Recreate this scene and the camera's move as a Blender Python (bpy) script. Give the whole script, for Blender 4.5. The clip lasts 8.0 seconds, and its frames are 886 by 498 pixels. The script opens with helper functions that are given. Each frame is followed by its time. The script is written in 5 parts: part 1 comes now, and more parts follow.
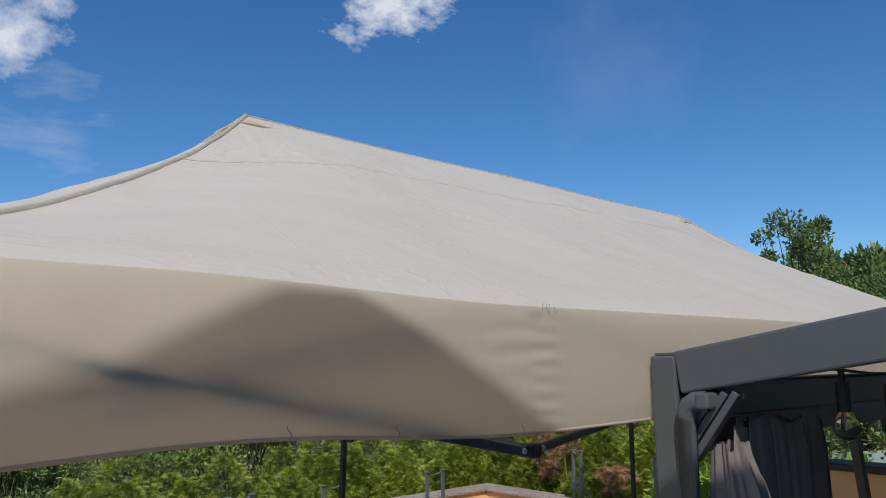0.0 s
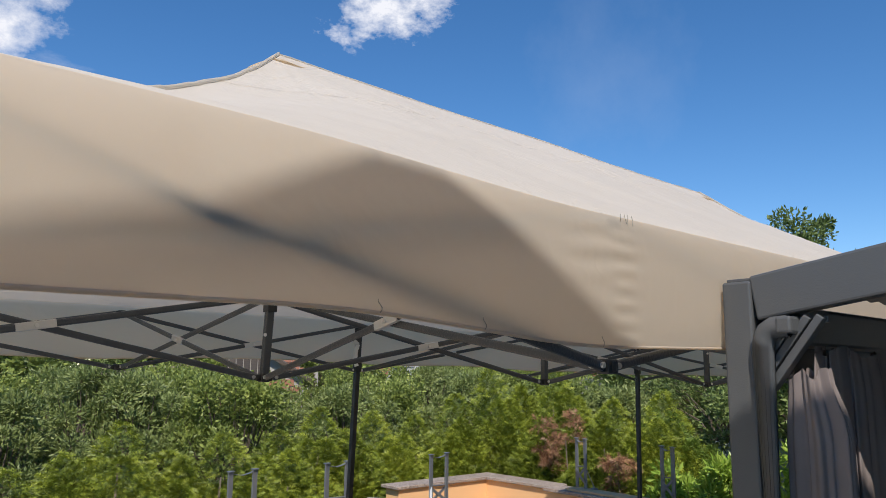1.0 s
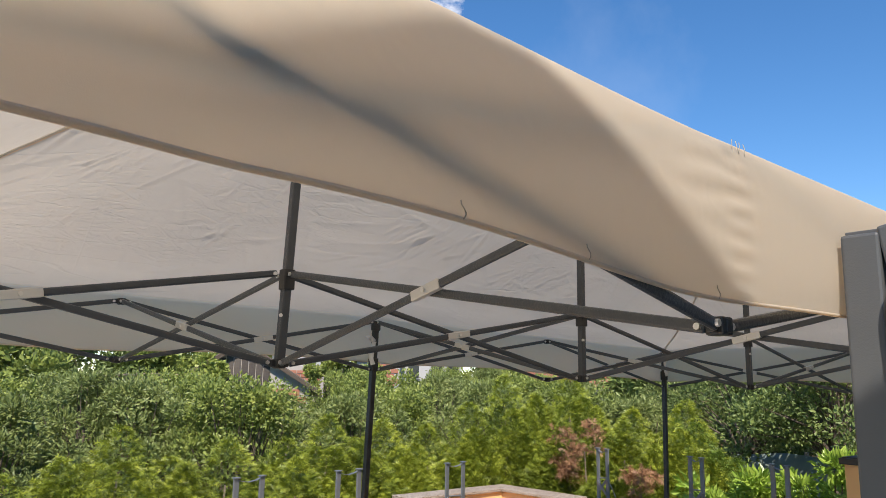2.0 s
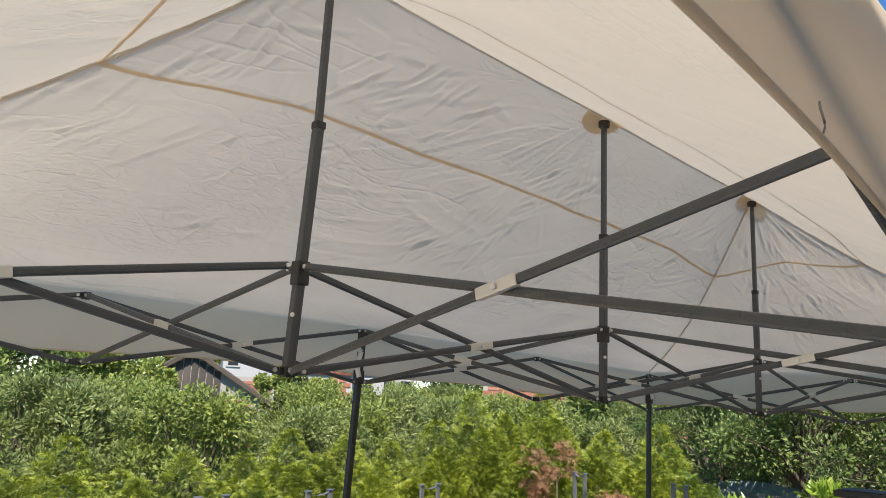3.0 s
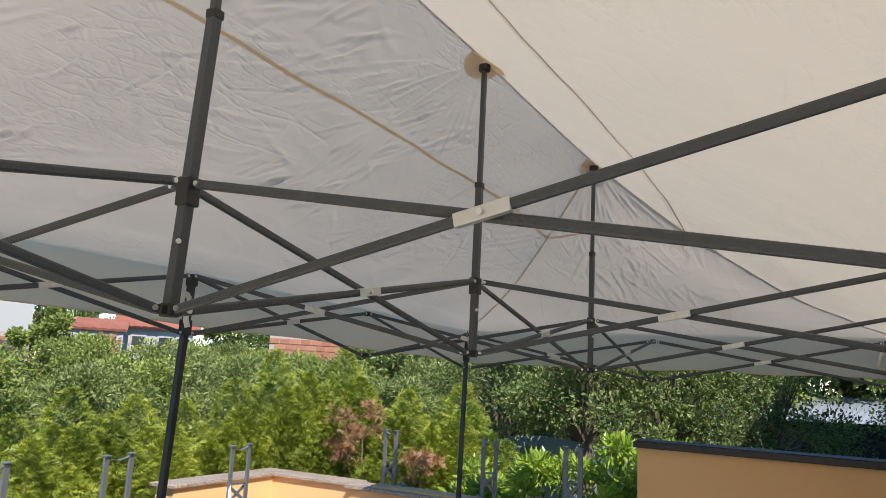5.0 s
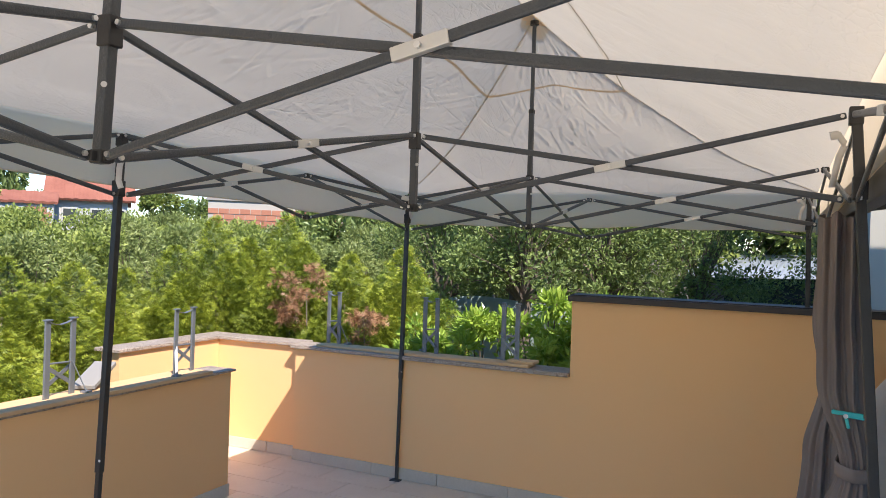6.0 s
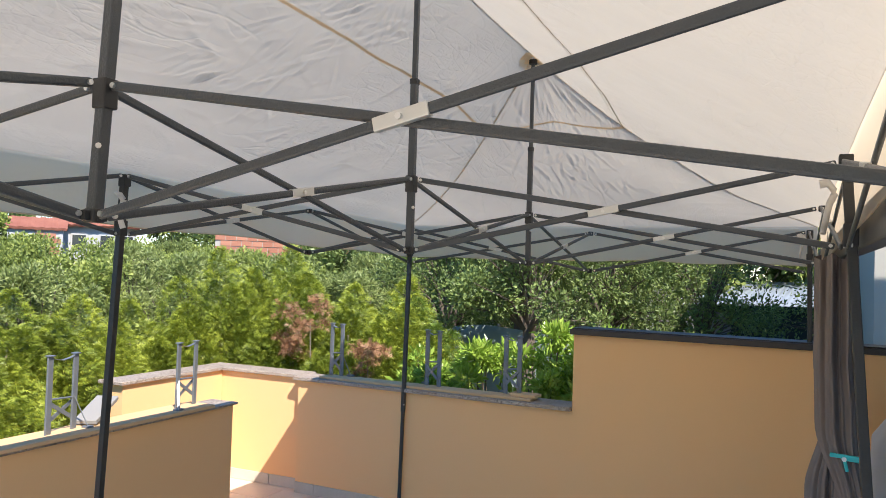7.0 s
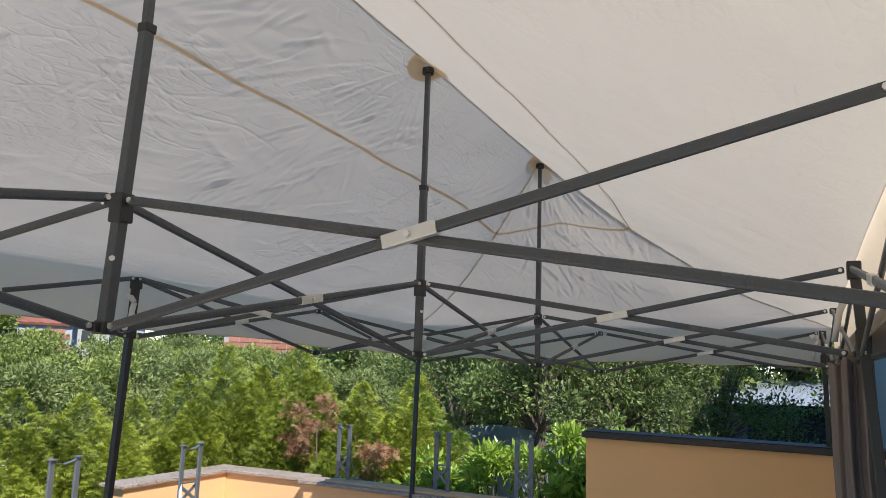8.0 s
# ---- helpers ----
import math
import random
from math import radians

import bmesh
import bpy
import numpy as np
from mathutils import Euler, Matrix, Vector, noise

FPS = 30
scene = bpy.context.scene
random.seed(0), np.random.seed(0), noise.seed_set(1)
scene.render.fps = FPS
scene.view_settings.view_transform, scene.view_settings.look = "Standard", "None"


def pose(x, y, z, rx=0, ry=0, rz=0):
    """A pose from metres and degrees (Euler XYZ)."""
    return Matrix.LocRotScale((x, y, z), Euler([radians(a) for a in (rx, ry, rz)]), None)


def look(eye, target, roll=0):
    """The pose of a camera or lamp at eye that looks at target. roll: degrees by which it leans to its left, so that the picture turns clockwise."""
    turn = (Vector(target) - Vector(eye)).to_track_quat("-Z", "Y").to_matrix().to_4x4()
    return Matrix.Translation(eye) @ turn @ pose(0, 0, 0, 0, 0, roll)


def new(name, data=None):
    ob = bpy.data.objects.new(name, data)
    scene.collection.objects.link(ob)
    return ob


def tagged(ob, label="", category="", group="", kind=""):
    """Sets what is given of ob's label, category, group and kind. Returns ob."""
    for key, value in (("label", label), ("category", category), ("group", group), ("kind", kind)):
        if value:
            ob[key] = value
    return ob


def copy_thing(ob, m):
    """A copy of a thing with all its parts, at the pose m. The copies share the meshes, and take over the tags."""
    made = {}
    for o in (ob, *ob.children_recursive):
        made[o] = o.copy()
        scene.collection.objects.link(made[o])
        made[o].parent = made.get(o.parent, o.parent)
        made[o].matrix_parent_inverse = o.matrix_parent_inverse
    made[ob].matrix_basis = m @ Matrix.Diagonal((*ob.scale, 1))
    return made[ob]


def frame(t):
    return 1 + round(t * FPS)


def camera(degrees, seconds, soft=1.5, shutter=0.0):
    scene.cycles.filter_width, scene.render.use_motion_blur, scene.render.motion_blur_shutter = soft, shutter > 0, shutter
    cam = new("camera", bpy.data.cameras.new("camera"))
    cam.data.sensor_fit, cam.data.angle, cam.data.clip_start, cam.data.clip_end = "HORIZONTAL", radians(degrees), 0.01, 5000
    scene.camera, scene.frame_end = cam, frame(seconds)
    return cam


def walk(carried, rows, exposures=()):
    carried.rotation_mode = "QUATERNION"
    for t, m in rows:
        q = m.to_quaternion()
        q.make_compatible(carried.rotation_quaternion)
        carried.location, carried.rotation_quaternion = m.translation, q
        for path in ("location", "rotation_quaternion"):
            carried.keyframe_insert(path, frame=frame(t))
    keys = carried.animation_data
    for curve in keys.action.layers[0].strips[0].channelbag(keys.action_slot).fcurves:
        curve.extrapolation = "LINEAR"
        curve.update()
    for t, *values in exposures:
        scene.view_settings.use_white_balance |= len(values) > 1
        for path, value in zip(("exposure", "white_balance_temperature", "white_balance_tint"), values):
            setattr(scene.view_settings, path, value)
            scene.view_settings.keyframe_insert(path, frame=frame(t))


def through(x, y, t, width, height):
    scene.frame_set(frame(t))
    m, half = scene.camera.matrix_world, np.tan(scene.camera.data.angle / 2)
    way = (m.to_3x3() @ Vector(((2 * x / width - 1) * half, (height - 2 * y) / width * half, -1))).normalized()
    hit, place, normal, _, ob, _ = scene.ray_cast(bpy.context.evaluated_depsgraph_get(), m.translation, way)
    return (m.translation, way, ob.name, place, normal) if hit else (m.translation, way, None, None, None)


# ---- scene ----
cam = camera(60.4, 8.0, 0.75)
PATH = [
    (0, (-1.29, -2.682, 2.328), (-0.005, -1.182, 2.636), -0.9),
    (0.5, (-1.292, -2.596, 2.21), (0.01, -1.114, 2.539), -0.0),
    (1, (-1.334, -2.468, 2.137), (-0.029, -0.986, 2.455), 0.5),
    (1.5, (-1.295, -2.321, 2.081), (-0.006, -0.827, 2.407), 0.9),
    (1.7, (-1.251, -2.256, 2.059), (0.032, -0.76, 2.399), 0.9),
    (2.8, (-1.162, -1.835, 2.04), (0.192, -0.418, 2.438), 2.3),
    (3, (-1.159, -1.739, 2.042), (0.218, -0.345, 2.443), 2.7),
    (3.5, (-1.065, -1.587, 2.028), (0.375, -0.263, 2.444), 3.2),
    (4, (-1.016, -1.451, 2.029), (0.508, -0.23, 2.459), 3.6),
    (4.2, (-1.043, -1.395, 2.035), (0.53, -0.235, 2.463), 3.5),
    (5.3, (-1.187, -1.307, 1.984), (0.591, -0.432, 2.25), 2.3),
    (5.5, (-1.187, -1.309, 1.978), (0.615, -0.462, 2.168), 2.0),
    (6, (-1.176, -1.316, 1.942), (0.654, -0.508, 1.937), 1.8),
    (6.5, (-1.155, -1.35, 1.933), (0.671, -0.542, 1.81), 1.8),
    (7, (-1.18, -1.366, 2.015), (0.639, -0.538, 2.072), 1.8),
    (7.5, (-1.199, -1.365, 2.049), (0.605, -0.527, 2.255), 1.9),
    (8, (-1.188, -1.372, 2.052), (0.597, -0.524, 2.355), 1.9),
]
walk(cam, [(t, look(eye, target, roll)) for t, eye, target, roll in PATH],
     exposures=[(0, -0.31, 6300, 11), (1, 0.08, 6650, 13), (1.7, 0.40, 7000, 14), (2.8, 0.69, 6950, 11), (4.2, 0.61, 6850, 10), (5.5, 0.66, 6750, 12), (6, 0.96, 6750, 14), (6.5, 1.24, 6900, 15), (7, 1.03, 6650, 12), (7.5, 0.66, 6550, 11), (8, 0.60, 6400, 11)])

# ---- world, sun ----
SUN_DIR = Vector((0.87, 1.0, -1.52)).normalized()          # the way the sunlight travels
world = bpy.data.worlds.new("sky")
scene.world = world
world.use_nodes = True
wn, wl = world.node_tree.nodes, world.node_tree.links
wn.clear()
w_out = wn.new("ShaderNodeOutputWorld")
w_bg = wn.new("ShaderNodeBackground")
w_bg.inputs["Strength"].default_value = 0.135
w_sky = wn.new("ShaderNodeTexSky")
w_sky.sky_type = "NISHITA"
w_sky.sun_disc = False
w_sky.sun_elevation = radians(49)
w_sky.sun_rotation = math.atan2(-SUN_DIR.x, -SUN_DIR.y)
w_sky.air_density, w_sky.dust_density, w_sky.ozone_density = 1.0, 0.0, 4.5
w_sky.altitude = 700
w_geo = wn.new("ShaderNodeTexCoord")


def w_math(op, a, b=None, c=None):
    n = wn.new("ShaderNodeMath")
    n.operation = op
    for i, v in enumerate((a, b, c)):
        if v is None:
            continue
        if isinstance(v, (int, float)):
            n.inputs[i].default_value = v
        else:
            wl.new(v, n.inputs[i])
    return n.outputs[0]


def cloud_spot(direction, size, scale, low, high, stretch):
    """A patch of broken cloud around a direction of the sky."""
    d = Vector(direction).normalized()
    dot = wn.new("ShaderNodeVectorMath")
    dot.operation = "DOT_PRODUCT"
    wl.new(w_geo.outputs["Generated"], dot.inputs[0])
    dot.inputs[1].default_value = d
    near = w_math("MULTIPLY_ADD", dot.outputs["Value"], 1 / (1 - math.cos(radians(size))), 1 - 1 / (1 - math.cos(radians(size))))
    near = w_math("MAXIMUM", near, 0.0)
    mp = wn.new("ShaderNodeMapping")
    mp.inputs["Scale"].default_value = stretch
    wl.new(w_geo.outputs["Generated"], mp.inputs["Vector"])
    nz = wn.new("ShaderNodeTexNoise")
    nz.inputs["Scale"].default_value = scale
    nz.inputs["Detail"].default_value = 8
    nz.inputs["Roughness"].default_value = 0.62
    wl.new(mp.outputs["Vector"], nz.inputs["Vector"])
    v = w_math("MULTIPLY_ADD", near, 0.45, nz.outputs["Fac"])
    v = w_math("MULTIPLY", w_math("SUBTRACT", v, low), 1 / (high - low))
    return w_math("MINIMUM", w_math("MAXIMUM", v, 0.0), 1.0)


c1 = cloud_spot((51.5, 69.5, 48.0), 8.5, 17, 0.80, 1.02, (1, 1, 1.6))
c2 = cloud_spot((14.5, 89.0, 38.2), 5.5, 14, 0.76, 1.02, (1, 1, 1.3))
c3 = w_math("MULTIPLY", cloud_spot((19.3, 90.7, 29.5), 8, 9, 0.88, 1.2, (1, 1, 3)), 0.28)
c4 = w_math("MULTIPLY", cloud_spot((70.0, 50.0, 35.0), 12, 5, 0.85, 1.4, (1, 1, 0.8)), 0.12)
cloud = w_math("MINIMUM", w_math("ADD", w_math("ADD", c1, c2), w_math("ADD", c3, c4)), 1.0)
w_sat = wn.new("ShaderNodeHueSaturation")
w_sat.inputs["Saturation"].default_value = 1.22
wl.new(w_sky.outputs["Color"], w_sat.inputs["Color"])
w_mix = wn.new("ShaderNodeMix")
w_mix.data_type = "RGBA"
w_mix.inputs["B"].default_value = (6.2, 6.5, 7.0, 1)
wl.new(cloud, w_mix.inputs["Factor"])
wl.new(w_sat.outputs["Color"], w_mix.inputs["A"])
wl.new(w_mix.outputs["Result"], w_bg.inputs["Color"])
wl.new(w_bg.outputs["Background"], w_out.inputs["Surface"])

sun = new("sun", bpy.data.lights.new("sun", "SUN"))
sun.data.energy = 4.3
sun.data.angle = radians(0.3)
sun.data.color = (1.0, 0.955, 0.89)
sun.matrix_world = look((0, 0, 20), Vector((0, 0, 20)) + SUN_DIR)


# ---- materials ----
def mat(name):
    m = bpy.data.materials.new(name)
    m.use_nodes = True
    nt = m.node_tree
    return m, nt.nodes, nt.links, nt.nodes["Principled BSDF"]


def node(n, kind, **vals):
    x = n.new(kind)
    for k, v in vals.items():
        x.inputs[k.replace("_", " ")].default_value = v
    return x


def ramp(n, l, fac, stops):
    r = n.new("ShaderNodeValToRGB")
    e = r.color_ramp.elements
    while len(e) < len(stops):
        e.new(0.5)
    for s, (p, c) in zip(e, stops):
        s.position, s.color = p, (*c, 1)
    l.new(fac, r.inputs["Fac"])
    return r.outputs["Color"]


def surface(name, a, b, rough=0.6, scale=3.0, fine=60.0, bump=0.15, metal=0.0, spec=0.5, mid=0.5, spread=0.35, object_random=0.0):
    """A surface whose colour wanders between a and b at two scales, with fine relief."""
    m, n, l, p = mat(name)
    tc = n.new("ShaderNodeTexCoord")
    n1 = node(n, "ShaderNodeTexNoise", Scale=scale, Detail=5.0, Roughness=0.6)
    n2 = node(n, "ShaderNodeTexNoise", Scale=fine, Detail=3.0, Roughness=0.6)
    for k in (n1, n2):
        l.new(tc.outputs["Object"], k.inputs["Vector"])
    ma = n.new("ShaderNodeMath")
    ma.operation = "MULTIPLY_ADD"
    l.new(n2.outputs["Fac"], ma.inputs[0])
    ma.inputs[1].default_value = 0.35
    mb = n.new("ShaderNodeMath")
    mb.operation = "MULTIPLY_ADD"
    l.new(n1.outputs["Fac"], mb.inputs[0])
    mb.inputs[1].default_value = 0.65
    l.new(mb.outputs[0], ma.inputs[2])
    fac = ma.outputs[0]
    if object_random:
        oi = n.new("ShaderNodeObjectInfo")
        mc = n.new("ShaderNodeMath")
        mc.operation = "MULTIPLY_ADD"
        l.new(oi.outputs["Random"], mc.inputs[0])
        mc.inputs[1].default_value = object_random
        mb.inputs[2].default_value = -object_random / 2
        l.new(fac, mc.inputs[2])
        fac = mc.outputs[0]
    l.new(ramp(n, l, fac, [(mid - spread / 2, a), (mid + spread / 2, b)]), p.inputs["Base Color"])
    p.inputs["Roughness"].default_value = rough
    p.inputs["Metallic"].default_value = metal
    p.inputs["Specular IOR Level"].default_value = spec
    bp = node(n, "ShaderNodeBump", Strength=bump, Distance=0.004)
    l.new(n2.outputs["Fac"], bp.inputs["Height"])
    l.new(bp.outputs["Normal"], p.inputs["Normal"])
    return m


def fabric(name, colour, dark, through=0.35, weave=900.0, crease=0.5, warm=(0.95, 0.86, 0.72)):
    """Thin woven cloth: part of the light goes through; folds and creases as relief."""
    m, n, l, p = mat(name)
    tc = n.new("ShaderNodeTexCoord")
    big = node(n, "ShaderNodeTexNoise", Scale=2.2, Detail=4.0, Roughness=0.55, Distortion=0.6)
    l.new(tc.outputs["Object"], big.inputs["Vector"])
    def ridges(scale, rot, stretch, width, detail):
        """Thin raised lines where a stretched noise passes its middle."""
        mq = n.new("ShaderNodeMapping")
        mq.inputs["Rotation"].default_value = rot
        mq.inputs["Scale"].default_value = stretch
        l.new(tc.outputs["Object"], mq.inputs["Vector"])
        z = node(n, "ShaderNodeTexNoise", Scale=scale, Detail=detail, Roughness=0.35, Distortion=0.12)
        l.new(mq.outputs["Vector"], z.inputs["Vector"])
        q = n.new("ShaderNodeMath")
        q.operation = "SUBTRACT"
        l.new(z.outputs["Fac"], q.inputs[0])
        q.inputs[1].default_value = 0.5
        q2 = n.new("ShaderNodeMath")
        q2.operation = "ABSOLUTE"
        l.new(q.outputs[0], q2.inputs[0])
        r = n.new("ShaderNodeMapRange")
        r.interpolation_type = "SMOOTHSTEP"
        r.inputs["From Max"].default_value = width
        l.new(q2.outputs[0], r.inputs["Value"])
        return r.outputs["Result"]

    def folds(scale, rot, stretch, width):
        """Straight creases that meet in points, as in a sheet that was packed small."""
        mp = n.new("ShaderNodeMapping")
        mp.inputs["Rotation"].default_value = rot
        mp.inputs["Scale"].default_value = stretch
        l.new(tc.outputs["Object"], mp.inputs["Vector"])
        vo = node(n, "ShaderNodeTexVoronoi", Scale=scale)
        vo.feature = "DISTANCE_TO_EDGE"
        l.new(mp.outputs["Vector"], vo.inputs["Vector"])
        r = n.new("ShaderNodeMapRange")
        r.interpolation_type = "SMOOTHSTEP"
        r.inputs["From Max"].default_value = width
        l.new(vo.outputs["Distance"], r.inputs["Value"])
        return r.outputs["Result"]

    def masked(value, scale, low, high):
        pz = node(n, "ShaderNodeTexNoise", Scale=scale, Detail=1.0)
        l.new(tc.outputs["Object"], pz.inputs["Vector"])
        pr = n.new("ShaderNodeMapRange")
        pr.inputs["From Min"].default_value, pr.inputs["From Max"].default_value = low, high
        l.new(pz.outputs["Fac"], pr.inputs["Value"])
        q = n.new("ShaderNodeMath")
        q.operation = "MULTIPLY"
        inv = n.new("ShaderNodeMath")
        inv.operation = "SUBTRACT"
        inv.inputs[0].default_value = 1.0
        l.new(value, inv.inputs[1])
        l.new(inv.outputs[0], q.inputs[0])
        l.new(pr.outputs["Result"], q.inputs[1])
        return q.outputs[0]

    last = None
    for scale, rot, stretch, width, detail, strength, dist, lo_, hi_ in (
            (2.2, (0, 0, 0.95), (1.0, 2.6, 1.0), 0.050, 0.0, crease * 0.55, 0.006, 0.47, 0.62),
            (2.4, (0, 0, -0.35), (1.0, 5.0, 1.0), 0.035, 0.5, crease * 0.42, 0.006, 0.47, 0.61),
            (4.2, (0, 0, 0.35), (1.0, 3.4, 1.0), 0.055, 0.0, crease * 0.55, 0.0035, 0.48, 0.64),
            (14.0, (0, 0, 1.2), (1.0, 2.6, 1.0), 0.090, 1.0, crease * 0.6, 0.0025, 0.49, 0.60)):
        bq = node(n, "ShaderNodeBump", Strength=strength, Distance=dist)
        lines = folds(scale, rot, stretch, width) if detail == 0.0 else ridges(scale, rot, stretch, width, detail)
        l.new(masked(lines, min(scale, 3.5) * 0.45, lo_, hi_), bq.inputs["Height"])
        if last is not None:
            l.new(last, bq.inputs["Normal"])
        last = bq.outputs["Normal"]
    # fold lines left from packing
    sx = n.new("ShaderNodeSeparateXYZ")
    mf = n.new("ShaderNodeMapping")
    mf.inputs["Rotation"].default_value = (0, 0, 0.10)
    l.new(tc.outputs["Object"], mf.inputs["Vector"])
    l.new(mf.outputs["Vector"], sx.inputs["Vector"])
    for axis, step, off in (("X", 0.47, 0.13), ("Y", 0.41, 0.20)):
        pp = n.new("ShaderNodeMath")
        pp.operation = "PINGPONG"
        ad = n.new("ShaderNodeMath")
        ad.operation = "ADD"
        l.new(sx.outputs[axis], ad.inputs[0])
        ad.inputs[1].default_value = 20 + off
        l.new(ad.outputs[0], pp.inputs[0])
        pp.inputs[1].default_value = step
        r = n.new("ShaderNodeMapRange")
        r.inputs["From Max"].default_value = 0.006
        l.new(pp.outputs[0], r.inputs["Value"])
        bq = node(n, "ShaderNodeBump", Strength=crease * 0.35, Distance=0.003)
        l.new(masked(r.outputs["Result"], 0.9, 0.40, 0.60), bq.inputs["Height"])
        l.new(last, bq.inputs["Normal"])
        last = bq.outputs["Normal"]
    b3 = node(n, "ShaderNodeBump", Strength=0.4, Distance=0.03)
    l.new(big.outputs["Fac"], b3.inputs["Height"])
    l.new(last, b3.inputs["Normal"])
    wv = node(n, "ShaderNodeTexNoise", Scale=weave, Detail=1.0)
    l.new(tc.outputs["Object"], wv.inputs["Vector"])
    b4 = node(n, "ShaderNodeBump", Strength=0.12, Distance=0.001)
    l.new(wv.outputs["Fac"], b4.inputs["Height"])
    l.new(b3.outputs["Normal"], b4.inputs["Normal"])
    col = ramp(n, l, big.outputs["Fac"], [(0.3, dark), (0.65, colour)])
    l.new(col, p.inputs["Base Color"])
    p.inputs["Roughness"].default_value = 0.75
    p.inputs["Specular IOR Level"].default_value = 0.25
    l.new(b4.outputs["Normal"], p.inputs["Normal"])
    tr = n.new("ShaderNodeBsdfTranslucent")
    tr.inputs["Color"].default_value = (*warm, 1)
    l.new(b4.outputs["Normal"], tr.inputs["Normal"])
    mx = n.new("ShaderNodeMixShader")
    mx.inputs["Fac"].default_value = through
    l.new(p.outputs["BSDF"], mx.inputs[1])
    l.new(tr.outputs["BSDF"], mx.inputs[2])
    l.new(mx.outputs["Shader"], n["Material Output"].inputs["Surface"])
    return m


def foliage(name, stops, through=0.3, rough=0.45):
    """Leaves: the colour differs from leaf to leaf and from plant to plant; some light goes through."""
    m, n, l, p = mat(name)
    g = n.new("ShaderNodeNewGeometry")
    oi = n.new("ShaderNodeObjectInfo")
    tc = n.new("ShaderNodeTexCoord")
    nz = node(n, "ShaderNodeTexNoise", Scale=2.3, Detail=2.0)
    l.new(tc.outputs["Object"], nz.inputs["Vector"])
    a = n.new("ShaderNodeMath")
    a.operation = "MULTIPLY_ADD"
    l.new(g.outputs["Random Per Island"], a.inputs[0])
    a.inputs[1].default_value = 0.45
    l.new(nz.outputs["Fac"], a.inputs[2])
    b = n.new("ShaderNodeMath")
    b.operation = "MULTIPLY_ADD"
    l.new(oi.outputs["Random"], b.inputs[0])
    b.inputs[1].default_value = 0.16
    l.new(a.outputs[0], b.inputs[2])
    s = n.new("ShaderNodeMath")
    s.operation = "SUBTRACT"
    l.new(b.outputs[0], s.inputs[0])
    s.inputs[1].default_value = 0.3
    col = ramp(n, l, s.outputs[0], stops)
    l.new(col, p.inputs["Base Color"])
    p.inputs["Roughness"].default_value = rough
    p.inputs["Specular IOR Level"].default_value = 0.4
    tr = n.new("ShaderNodeBsdfTranslucent")
    l.new(col, tr.inputs["Color"])
    mx = n.new("ShaderNodeMixShader")
    mx.inputs["Fac"].default_value = through
    l.new(p.outputs["BSDF"], mx.inputs[1])
    l.new(tr.outputs["BSDF"], mx.inputs[2])
    l.new(mx.outputs["Shader"], n["Material Output"].inputs["Surface"])
    return m


CANVAS = fabric("ivory_canvas", (0.655, 0.61, 0.54), (0.62, 0.575, 0.505), 0.24, crease=0.60, warm=(0.84, 0.77, 0.66))
VALANCE = fabric("ivory_valance", (0.64, 0.585, 0.50), (0.61, 0.555, 0.47), 0.50, crease=0.10, warm=(0.98, 0.81, 0.60))
TAPE = fabric("seam_tape", (0.74, 0.62, 0.45), (0.68, 0.56, 0.40), 0.45, crease=0.05, warm=(0.85, 0.66, 0.44))
PIPING = fabric("canvas_piping", (0.74, 0.70, 0.64), (0.66, 0.62, 0.56), 0.62, crease=0.02, warm=(0.90, 0.84, 0.74))
THREAD = surface("seam_thread", (0.36, 0.30, 0.22), (0.48, 0.41, 0.31), 0.8, 40, 200, 0.1)
STEEL = surface("hammered_grey_steel", (0.036, 0.042, 0.049), (0.054, 0.062, 0.071), 0.38, 6, 170, 0.55, 0.0, 0.6)
STEEL_DARK = surface("black_steel", (0.018, 0.019, 0.020), (0.032, 0.033, 0.034), 0.42, 6, 150, 0.4, 0.0, 0.5)
ALU = surface("raw_aluminium", (0.55, 0.55, 0.54), (0.68, 0.68, 0.66), 0.42, 15, 90, 0.15, 0.75)
BOLT = surface("zinc_bolt", (0.55, 0.55, 0.55), (0.75, 0.75, 0.74), 0.3, 20, 100, 0.1, 0.9)
PLASTIC = surface("black_plastic", (0.015, 0.016, 0.017), (0.03, 0.03, 0.031), 0.5, 10, 120, 0.2)
RENDER = surface("ochre_render", (0.85, 0.49, 0.215), (0.88, 0.53, 0.25), 0.85, 1.6, 220, 0.25, spread=0.5)
COPING = None
WOOD = surface("weathered_board", (0.52, 0.315, 0.15), (0.68, 0.45, 0.25), 0.9, 5, 60, 0.3, spec=0.0)
CAP = surface("dark_brown_cap", (0.022, 0.018, 0.018), (0.040, 0.033, 0.032), 0.5, 4, 90, 0.25)
TILE = surface("grey_floor_tile", (0.62, 0.555, 0.45), (0.72, 0.655, 0.545), 0.42, 4.0, 70, 0.06, object_random=0.25)
SKIRT = surface("grey_skirting_tile", (0.48, 0.445, 0.38), (0.57, 0.53, 0.46), 0.45, 4.0, 70, 0.06, object_random=0.25)
GROUT = surface("dark_grout", (0.07, 0.065, 0.06), (0.11, 0.10, 0.09), 0.9, 9, 120, 0.3)
ZINC = surface("galvanised_steel", (0.16, 0.17, 0.185), (0.24, 0.255, 0.275), 0.55, 12, 60, 0.15, 0.6)
